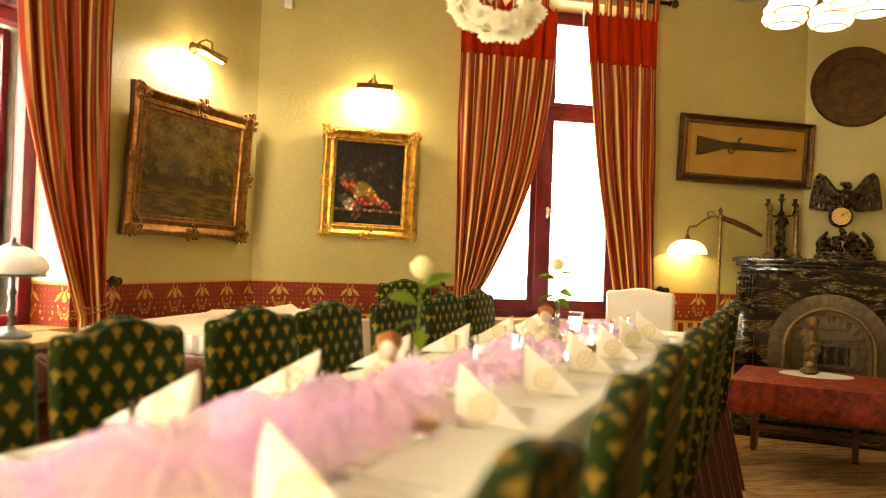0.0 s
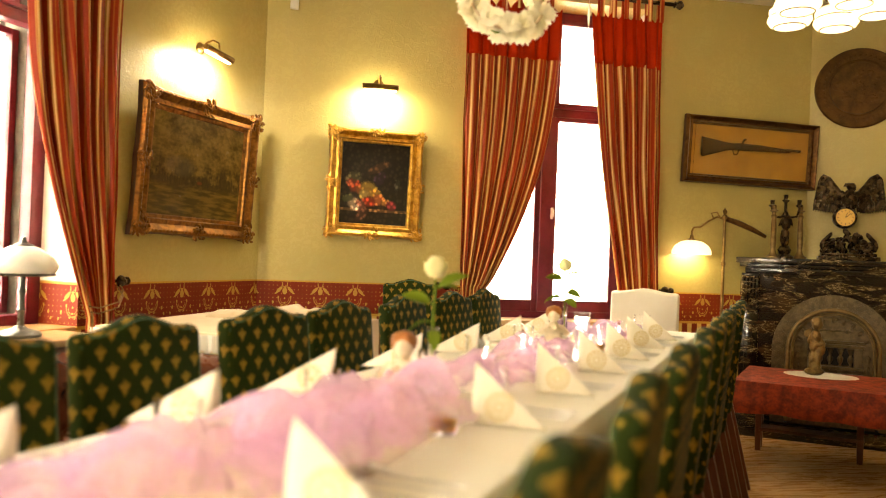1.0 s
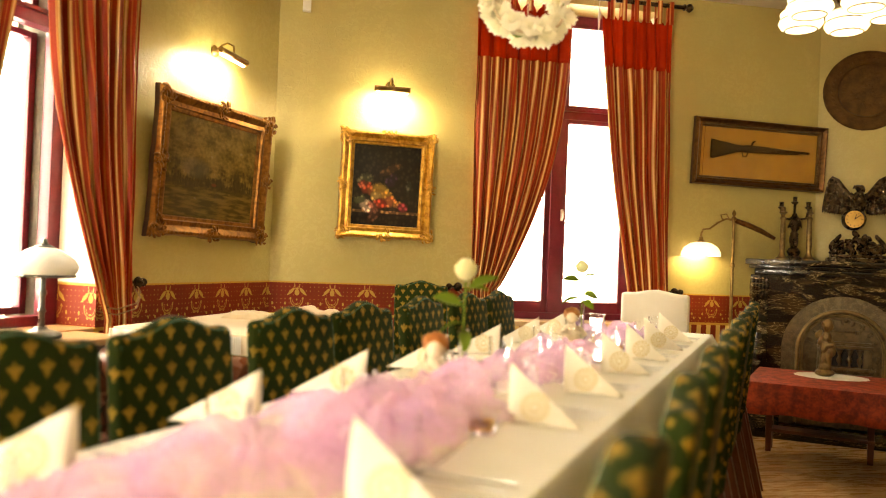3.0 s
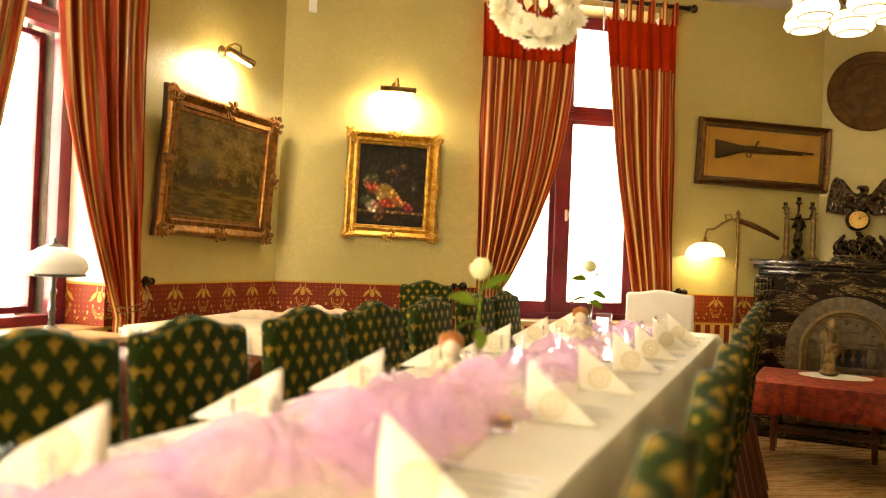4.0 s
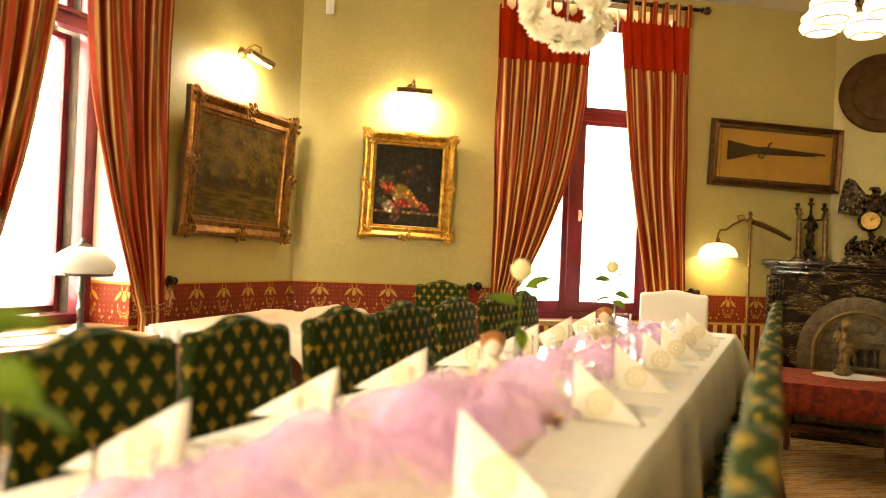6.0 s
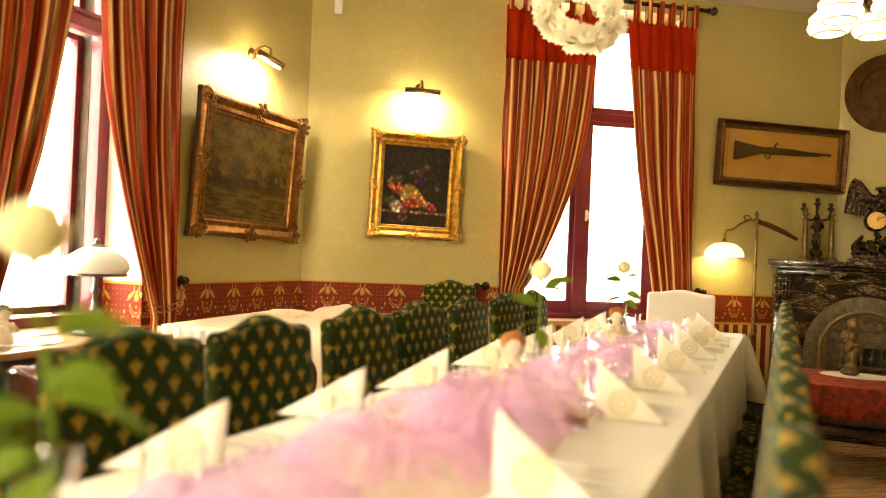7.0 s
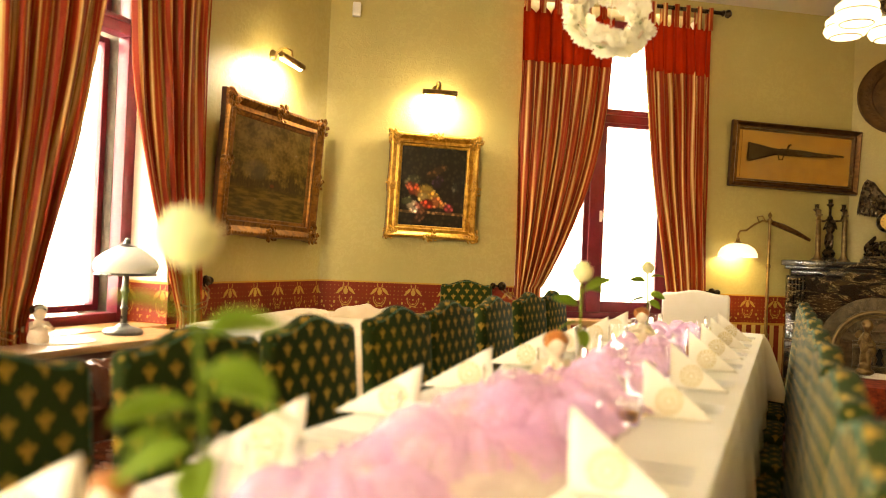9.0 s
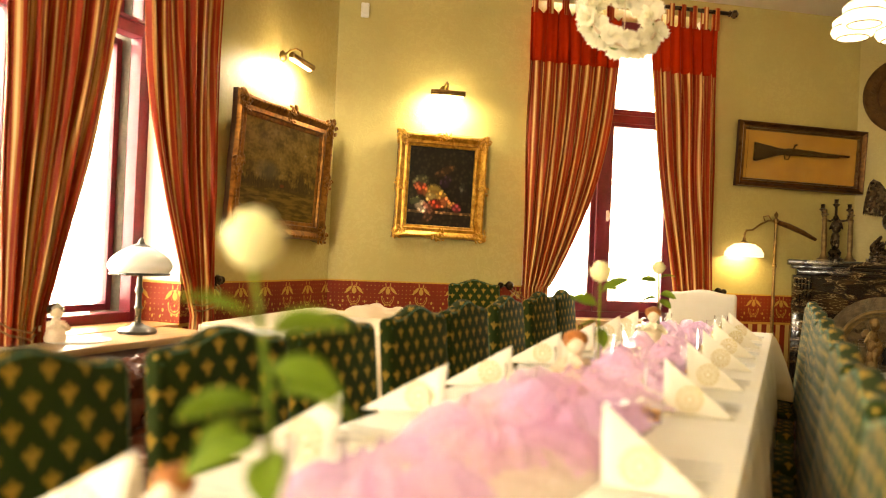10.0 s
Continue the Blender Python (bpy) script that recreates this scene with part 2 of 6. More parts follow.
def still_life():
    """Fruit and flowers on a stone ledge against a dark ground."""
    m = Mat("fruit_still_life_paint", 0.28, 0, 0.5)
    u, v = m.uv()
    n, f = m.noise(14, 5, space="UV"), m.noise(60, 3, space="UV")
    uu, vv = u + n * 0.07 + (-0.035), v + f * 0.05 + (-0.025)
    c = m.mix(n, (0.006, 0.005, 0.004), (0.022, 0.016, 0.010))
    c = m.mix(m.ramp((v - 0.175).op("ABSOLUTE"), 0.022, 0.012), c, (0.22, 0.12, 0.05))
    blobs = [(0.18, 0.56, 0.09, 0.055, 20, (0.10, 0.10, 0.05)), (0.55, 0.70, 0.13, 0.04, 25, (0.10, 0.045, 0.02)),
             (0.60, 0.60, 0.05, 0.045, 0, (0.05, 0.02, 0.05)), (0.56, 0.55, 0.06, 0.05, 0, (0.045, 0.02, 0.06)),
             (0.22, 0.46, 0.07, 0.055, 10, (0.40, 0.05, 0.02)), (0.15, 0.50, 0.05, 0.04, 0, (0.30, 0.06, 0.03)),
             (0.30, 0.42, 0.06, 0.045, 0, (0.45, 0.12, 0.04)), (0.42, 0.45, 0.10, 0.055, -15, (0.55, 0.38, 0.08)),
             (0.46, 0.38, 0.13, 0.05, -10, (0.60, 0.36, 0.07)), (0.36, 0.36, 0.06, 0.05, 0, (0.62, 0.48, 0.16)),
             (0.56, 0.31, 0.065, 0.055, 0, (0.60, 0.20, 0.07)), (0.67, 0.28, 0.05, 0.035, 0, (0.45, 0.22, 0.06)),
             (0.76, 0.245, 0.06, 0.045, 0, (0.28, 0.03, 0.05)), (0.42, 0.28, 0.08, 0.05, 0, (0.42, 0.04, 0.02)),
             (0.20, 0.26, 0.06, 0.05, 0, (0.55, 0.45, 0.32)), (0.12, 0.31, 0.07, 0.035, 15, (0.12, 0.14, 0.06)),
             (0.30, 0.22, 0.06, 0.06, 0, (0.30, 0.10, 0.07)), (0.34, 0.12, 0.10, 0.04, 40, (0.10, 0.04, 0.025)),
             (0.24, 0.20, 0.04, 0.03, 0, (0.60, 0.50, 0.40)), (0.83, 0.50, 0.03, 0.06, 0, (0.06, 0.06, 0.05))]
    for bx, by, ra, rb, dg, col in blobs:
        r = ell(uu, vv, bx, by, ra * 1.5, rb * 1.5, dg)
        c = m.mix(m.ramp(r + f * 0.8, 1.5, 0.8), c, m.mix(m.ramp(r, 1.0, 0.0) * 0.6, tuple(x * 0.6 for x in col), tuple(min(1, x * 1.5) for x in col)))
    vo = m.t.nodes.new("ShaderNodeTexVoronoi")
    vo.inputs["Scale"].default_value = 17.0
    m.t.links.new(m.tc.outputs["UV"], vo.inputs["Vector"])
    pearl = m.ramp(V(m.t, vo.outputs["Distance"]), 0.62, 0.05)
    c = m.mix(0.85, c, m.mix(pearl, (0.25, 0.22, 0.20), (2.4, 2.2, 2.0)), "MULTIPLY")
    m.color(c).bump(f, 0.25, 0.002)
    return m.m


def parchment():
    """Foxed amber board behind the gun."""
    m = Mat("amber_board", 0.5, 0, 0.4)
    n, f = m.noise(5, 5, 0.6), m.noise(50, 4)
    c = m.mix(m.ramp(n, 0.3, 0.8), (0.46, 0.215, 0.022), (0.34, 0.140, 0.014))
    m.color(m.mix(m.ramp(f, 0.62, 0.75) * 0.5, c, (0.16, 0.06, 0.015))).bump(f, 0.1)
    return m.m


def medallion():
    """Cream paper napkin with a printed gold rosette."""
    m = Mat("cream_napkin", 0.8, 0, 0.2)
    u, v = m.uv()
    x, y = u - 0.055, v - 0.035
    r = (x * x + y * y).op("SQRT")
    ang = y.op("ARCTAN2", x)
    ring = ((r - 0.019).op("ABSOLUTE")).op("LESS_THAN", 0.006) * ((ang * 14.0).op("SINE") + r * 30.0).op("GREATER_THAN", 0.3)
    ring = ring.op("MAXIMUM", ((r - 0.0265).op("ABSOLUTE")).op("LESS_THAN", 0.0012))
    core = ((r - 0.008).op("ABSOLUTE")).op("LESS_THAN", 0.0025)
    f = m.noise(300, 3)
    c = m.mix(f, (0.86, 0.80, 0.67), (0.81, 0.74, 0.60))
    m.color(m.mix(ring.op("MAXIMUM", core) * 0.75, c, (0.58, 0.44, 0.16))).bump(f, 0.2, 0.001)
    return m.m


WALL, DADO, CLOTH, STRIPE = wallpaper(), dado(), chair_cloth(), curtain_cloth()
HEADER = plain("plain_red_cloth", (0.30, 0.013, 0.0015), (0.36, 0.018, 0.002), 0.7, 0, 5, 0.2, 300, spec=0.1)
LINEN, CREAM = linen("white_linen", (0.88, 0.85, 0.76), (0.85, 0.81, 0.70)), linen("cream_cotton", (0.74, 0.60, 0.42), (0.68, 0.53, 0.36))
COVER = linen("white_chair_cover_cloth", (0.80, 0.75, 0.66), (0.76, 0.70, 0.60))
LACE = linen("white_lace", (0.82, 0.80, 0.74), (0.70, 0.66, 0.58), 90)
LEG = wood("dark_red_wood", (0.085, 0.022, 0.010), (0.13, 0.038, 0.016), 0.35, (8, 8, 1))
LEDGE = wood("honey_wood", (0.50, 0.30, 0.13), (0.40, 0.22, 0.09), 0.35, (8, 1, 8))
FRAME = plain("red_window_paint", (0.11, 0.009, 0.018), (0.155, 0.015, 0.034), 0.35, 0, 8, 0.1, 90)
GOLD, OLDGOLD = gilt("bright_gilt", (0.74, 0.42, 0.09), (0.34, 0.16, 0.03)), gilt("dark_gilt", (0.34, 0.150, 0.035), (0.11, 0.040, 0.010))
BROWNGILT = gilt("brown_gilt", (0.20, 0.095, 0.03), (0.07, 0.03, 0.01))
BRASS = plain("aged_brass", (0.33, 0.20, 0.07), (0.20, 0.12, 0.045), 0.32, 0.9, 20, 0.1)
BRONZE = plain("dark_bronze", (0.024, 0.015, 0.007), (0.075, 0.046, 0.020), 0.27, 0.75, 30, 0.5, 110, dist=0.004)
ANTIQUE = plain("antique_gold_bronze", (0.24, 0.155, 0.06), (0.12, 0.075, 0.03), 0.4, 0.75, 24, 0.3, 150)
MARBLE = marble()
IRON = plain("cast_iron", (0.17, 0.125, 0.068), (0.085, 0.064, 0.036), 0.36, 0.7, 30, 0.4, 200)
RING = plain("worn_brass_moulding", (0.30, 0.20, 0.085), (0.17, 0.115, 0.05), 0.36, 0.8, 18, 0.2, 120)
BLACK = plain("matt_black", (0.012, 0.011, 0.010), (0.02, 0.018, 0.016), 0.8)
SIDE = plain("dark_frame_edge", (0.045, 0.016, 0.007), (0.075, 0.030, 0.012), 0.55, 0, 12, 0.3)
LEATHER = plain("oxblood_leather", (0.075, 0.020, 0.010), (0.115, 0.034, 0.016), 0.25, 0, 9, 0.25, 220)
REDCLOTH = plain("rust_red_velvet", (0.34, 0.036, 0.008), (0.12, 0.012, 0.004), 0.7, 0, 24, 0.5, 90, dist=0.004)
CEIL = plain("white_ceiling_paint", (0.72, 0.68, 0.58), (0.68, 0.63, 0.53), 0.8, 0, 3, 0.05)
WHITEP = plain("white_plastic", (0.78, 0.76, 0.70), (0.72, 0.70, 0.63), 0.4, 0, 9, 0.05)
PETAL = petal("white_silk_petal", (0.96, 0.93, 0.80), (0.94, 0.89, 0.70), 0.55)
ROSE = petal("pale_yellow_petal", (0.90, 0.85, 0.52), (0.86, 0.80, 0.44), 0.35)
LEAF = petal("rose_leaf_green", (0.13, 0.20, 0.016), (0.22, 0.31, 0.030), 0.45)
STEEL = plain("polished_steel", (0.62, 0.60, 0.56), (0.52, 0.50, 0.46), 0.2, 1.0, 30, 0.05)
CUTLERY = plain("brushed_steel", (0.74, 0.72, 0.68), (0.64, 0.62, 0.58), 0.34, 1.0, 30, 0.05)
PEWTER = plain("dark_pewter", (0.10, 0.105, 0.10), (0.16, 0.16, 0.15), 0.3, 0.9, 20, 0.1)
PORCELAIN = plain("cream_porcelain", (0.72, 0.60, 0.44), (0.64, 0.48, 0.33), 0.3, 0, 20, 0.1)
HAIR = plain("orange_paint", (0.42, 0.15, 0.025), (0.28, 0.09, 0.015), 0.5, 0, 40, 0.4)
AMBER = plain("orange_wax", (0.62, 0.30, 0.06), (0.5, 0.22, 0.05), 0.5)
TULLE = veil("pink_tulle", (0.98, 0.68, 0.93), (0.97, 0.57, 0.89), 0.30)
ORGANZA = veil("cream_organza", (0.93, 0.82, 0.68), (0.95, 0.76, 0.72), 0.34)
LILAC = veil("lilac_tulle", (0.92, 0.60, 0.94), (0.93, 0.64, 0.93), 0.32)
GLASS = glass("clear_glass")
MILK = glow("lit_opal_glass", (1.0, 0.84, 0.58), 0.85)
OPAL = plain("white_opal_glass", (0.80, 0.79, 0.74), (0.76, 0.75, 0.70), 0.15, 0, 8, 0.02)
HOT = glow("lamp_tube", (1.0, 0.80, 0.5), 30)
GUN = plain("dark_gun_wood", (0.035, 0.012, 0.002), (0.055, 0.020, 0.004), 0.7, spec=0.0)
PLAQUE = plain("worn_brown_plaque_wood", (0.105, 0.050, 0.013), (0.062, 0.029, 0.008), 0.6, 0, 14, 0.3, spec=0.12)
NAPKIN, SCENERY, FRUIT, BOARD = medallion(), landscape(), still_life(), parchment()
STONE = plain("grey_render", (0.22, 0.19, 0.15), (0.30, 0.26, 0.21), 0.9, 0, 6, 0.3, 60)
# coloured darker than the grey render to offset the daylight lamp beside it
REVEAL = plain("darkened_reveal", (0.05, 0.042, 0.03), (0.09, 0.075, 0.055), 0.9, 0, 12, 0.3, 60)
DIAL = plain("ivory_dial", (0.70, 0.42, 0.10), (0.62, 0.36, 0.08), 0.4, 0, 20, 0.02)


# ---- mesh helpers ----
def box_uv(bm):
    lay = bm.loops.layers.uv.verify()
    for f in bm.faces:
        n = f.normal
        ax = max(range(3), key=lambda k: abs(n[k]))
        i, j = ((1, 2), (0, 2), (0, 1))[ax]
        for lp in f.loops:
            lp[lay].uv = (lp.vert.co[i], lp.vert.co[j])


def part(name, bm, mat, parent=None, label="", smooth=True, uv=True, mods=()):
    """Links a bmesh as one mesh object, under a thing or a part."""
    me = bpy.data.meshes.new(name)
    bmesh.ops.recalc_face_normals(bm, faces=bm.faces)
    bm.normal_update()
    if uv:
        box_uv(bm)
    bm.to_mesh(me)
    bm.free()
    for mt in mat if isinstance(mat, (list, tuple)) else (mat,):
        me.materials.append(mt)
    if smooth:
        me.shade_smooth()
        me.set_sharp_from_angle(angle=radians(40))
    ob = new(name, me)
    ob.parent = parent
    if label:
        tagged(ob, label)
    for kind, kw in mods:
        md = ob.modifiers.new(kind.lower(), kind)
        for k, v in kw.items():
            if k == "thickness":
                md.thickness, md.offset = v, 0
            elif k == "voxel":
                md.mode, md.voxel_size, md.use_smooth_shade = "VOXEL", v, True
            elif k == "iterations":
                md.iterations, md.factor = v, 0.5
    return ob


def thing(name, m, label, category, group=""):
    ob = new(name)
    ob.empty_display_size = 0.1
    ob.matrix_world = m
    return tagged(ob, label, category, group)


def B_():
    return bmesh.new()


def add(bm, src):
    """Copies src's geometry into bm and frees it."""
    me = bpy.data.meshes.new("tmp")
    src.to_mesh(me)
    src.free()
    bm.from_mesh(me)
    bpy.data.meshes.remove(me)
    return bm


def box(bm, a, b, bevel=0.0, m=None):
    t = bmesh.new()
    a, b = Vector(a), Vector(b)
    bmesh.ops.create_cube(t, size=1, matrix=Matrix.Translation((a + b) / 2) @ Matrix.Diagonal((*(b - a), 1)))
    if bevel:
        bmesh.ops.bevel(t, geom=t.edges[:], offset=bevel, segments=2, profile=0.6, affect="EDGES")
    if m is not None:
        t.transform(m)
    return add(bm, t)


def lathe(bm, prof, c=(0, 0, 0), n=20, m=None):
    """A solid of revolution about z from (radius, height) pairs."""
    t = bmesh.new()
    rings = []
    for r, z in prof:
        rings.append([t.verts.new((c[0] + max(r, 1e-4) * math.cos(2 * math.pi * k / n), c[1] + max(r, 1e-4) * math.sin(2 * math.pi * k / n), c[2] + z)) for k in range(n)])
    for p, q in zip(rings, rings[1:]):
        for k in range(n):
            t.faces.new((p[k], p[(k + 1) % n], q[(k + 1) % n], q[k]))
    if prof[0][0] > 1e-3:
        t.faces.new(rings[0][::-1])
    if prof[-1][0] > 1e-3:
        t.faces.new(rings[-1])
    if m is not None:
        t.transform(m)
    return add(bm, t)


def tube(bm, pts, r, n=8):
    """A round bar along points; r is one radius or one for each point."""
    pts = [Vector(p) for p in pts]
    rs = r if isinstance(r, (list, tuple)) else [r] * len(pts)
    rings, up = [], None
    t = bmesh.new()
    for k, p in enumerate(pts):
        d = (pts[min(k + 1, len(pts) - 1)] - pts[max(k - 1, 0)]).normalized()
        if up is None:
            up = d.orthogonal().normalized()
        up = (up - d * up.dot(d)).normalized()
        side = d.cross(up)
        rings.append([t.verts.new(p + (up * math.cos(2 * math.pi * j / n) + side * math.sin(2 * math.pi * j / n)) * rs[k]) for j in range(n)])
    for p, q in zip(rings, rings[1:]):
        for k in range(n):
            t.faces.new((p[k], p[(k + 1) % n], q[(k + 1) % n], q[k]))
    t.faces.new(rings[0][::-1]), t.faces.new(rings[-1])
    return add(bm, t)


def blob(bm, c, r, sub=2, m=None, rough=0.0):
    t = bmesh.new()
    rr = r if isinstance(r, (list, tuple)) else (r, r, r)
    bmesh.ops.create_icosphere(t, subdivisions=sub, radius=1)
    if rough:
        for v in t.verts:
            v.co *= 1 + rough * noise.noise(v.co * 2.2 + Vector(c) * 9)
    t.transform(Matrix.Translation(c) @ (m or Matrix()) @ Matrix.Diagonal((*rr, 1)))
    return add(bm, t)


def slab(bm, outline, d0, d1, axis="x", bevel=0.0, seg=2):
    """A flat outline, pushed from d0 to d1 along an axis."""
    t = bmesh.new()
    put = {"x": lambda p, d: (d, p[0], p[1]), "y": lambda p, d: (p[0], d, p[1]), "z": lambda p, d: (p[0], p[1], d)}[axis]
    lo, hi = [t.verts.new(put(p, d0)) for p in outline], [t.verts.new(put(p, d1)) for p in outline]
    t.faces.new(lo), t.faces.new(hi[::-1])
    k = len(outline)
    for i in range(k):
        t.faces.new((lo[i], lo[(i + 1) % k], hi[(i + 1) % k], hi[i]))
    if bevel:
        bmesh.ops.recalc_face_normals(t, faces=t.faces)
        es = [e for e in t.edges if len(e.link_faces) == 2 and any(len(f.verts) == k for f in e.link_faces)]
        bmesh.ops.bevel(t, geom=es, offset=bevel, segments=seg, profile=0.5, affect="EDGES")
    return add(bm, t)


def arc(c, r, a0, a1, n=12, ry=None):
    ry = ry or r
    return [(c[0] + r * math.cos(radians(a0 + (a1 - a0) * k / n)), c[1] + ry * math.sin(radians(a0 + (a1 - a0) * k / n))) for k in range(n + 1)]


FARM = pose(A.x, A.y, 0, 0, 0, TURN_F)          # along the far wall: x along it, y outwards
LEFTM = pose(-3.0, 0, 0, 0, 0, 90)              # along the left wall: x is the world's y, y outwards


# ---- setting ----
def wall(name, m, length, holes, label, start=0.0, shift=0.0):
    """A thick wall along x, with openings (x0, x1, z0, z1) through it."""
    ob = tagged(new(name), label, "wall", kind="structure")
    ob.matrix_world = m

    def piece(nm, mat, z0, z1, off, parent):
        bm, xs = B_(), start
        spans = []
        for x0, x1, h0, h1 in sorted(holes):
            spans.append((xs, x0, z0, z1))
            spans.append((x0, x1, z0, min(z1, h0)))
            spans.append((x0, x1, max(z0, h1), z1))
            xs = x1
        spans.append((xs, length, z0, z1))
        for x0, x1, a, b in spans:
            if x1 - x0 > 1e-4 and b - a > 1e-4:
                box(bm, (x0, off, a), (x1, TH, b))
        ob = part(nm, bm, mat, parent, smooth=False)
        for lp in ob.data.uv_layers.active.data:
            lp.uv.x -= shift
        return ob

    piece("upper_wall", WALL, 0.905, HI, 0.0, ob)
    piece("wallpaper_border", DADO, 0.0, 0.905, -0.003, ob)
    return ob


WIN_F = (1.31, 2.60, 0.68, 2.86)
WIN_L = (1.44, 2.665, 0.70, 2.80)
WIN_S = (5.15, 6.45, 0.70, 2.80)
SOUTHM = pose(XR, YB, 0, 0, 0, 180)             # along the wall behind the camera
# window out of view, added to brighten the near table
WIN_UNSEEN = (-1.60, -0.30, 0.64, 2.80)
wall("wall_west", LEFTM, A.y, [WIN_L, WIN_UNSEEN], "olive wallpapered wall above a red and gold border", YB, 0.14)
wall("wall_north_west", FARM, LEN_F, [WIN_F], "olive wallpapered wall above a red and gold border", 0.0, 0.064)
wall("wall_north", pose(B.x, YF, 0), XR - B.x, [], "olive wallpapered wall behind the fireplace")
wall("wall_east", pose(XR, YF, 0, 0, 0, -90), YF - YB, [], "plain olive wallpapered wall")
wall("wall_south", SOUTHM, XR + 3.0, [WIN_S], "plain olive wallpapered wall with a window")

bm = B_()
slab(bm, [(-3.45, YB - 0.4), (XR + 0.4, YB - 0.4), (XR + 0.4, YF + 0.4), (B.x - 0.2, YF + 0.4), (-3.45, A.y + 0.2)], HI, HI + 0.15, "z")
tagged(part("ceiling", bm, CEIL, smooth=False), "white painted ceiling", "ceiling", kind="structure")
floor = tagged(new("floor"), "oiled oak plank floor", "floor", kind="structure")
bm = B_()
slab(bm, [(-3.45, YB - 0.4), (XR + 0.4, YB - 0.4), (XR + 0.4, YF + 0.4), (B.x - 0.2, YF + 0.4), (-3.45, A.y + 0.2)], -0.12, -0.022, "z")
part("subfloor", bm, BLACK, floor, smooth=False)
bm = B_()
slab(bm, [(-30, -30), (30, -30), (30, 40), (-30, 40)], -0.9, -0.8, "z")
tagged(part("ground", bm, STONE, smooth=False), "pale ground outside the windows", "ground", kind="structure")


def backdrop_mat():
    m = Mat("glowing_garden", 1.0, 0, 0)
    x, y, z = m.xyz()
    n, f = m.noise(0.5, 5), m.noise(2.2, 4)
    green = m.ramp(n * 0.7 + f * 0.3 + z * -0.05, 0.40, 0.62)
    # the garden's overexposed daylight is put in as near-white colour and emission
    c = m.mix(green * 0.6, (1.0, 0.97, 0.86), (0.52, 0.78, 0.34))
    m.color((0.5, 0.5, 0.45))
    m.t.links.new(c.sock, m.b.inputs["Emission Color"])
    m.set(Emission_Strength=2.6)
    return m.m


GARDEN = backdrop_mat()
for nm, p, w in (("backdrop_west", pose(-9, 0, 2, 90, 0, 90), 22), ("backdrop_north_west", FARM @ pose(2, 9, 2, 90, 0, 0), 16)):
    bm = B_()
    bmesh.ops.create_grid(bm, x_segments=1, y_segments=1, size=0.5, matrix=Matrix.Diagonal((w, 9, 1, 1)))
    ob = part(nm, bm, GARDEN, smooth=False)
    ob.matrix_world = p
    tagged(ob, "overexposed pale garden seen through the window", "backdrop", kind="structure")


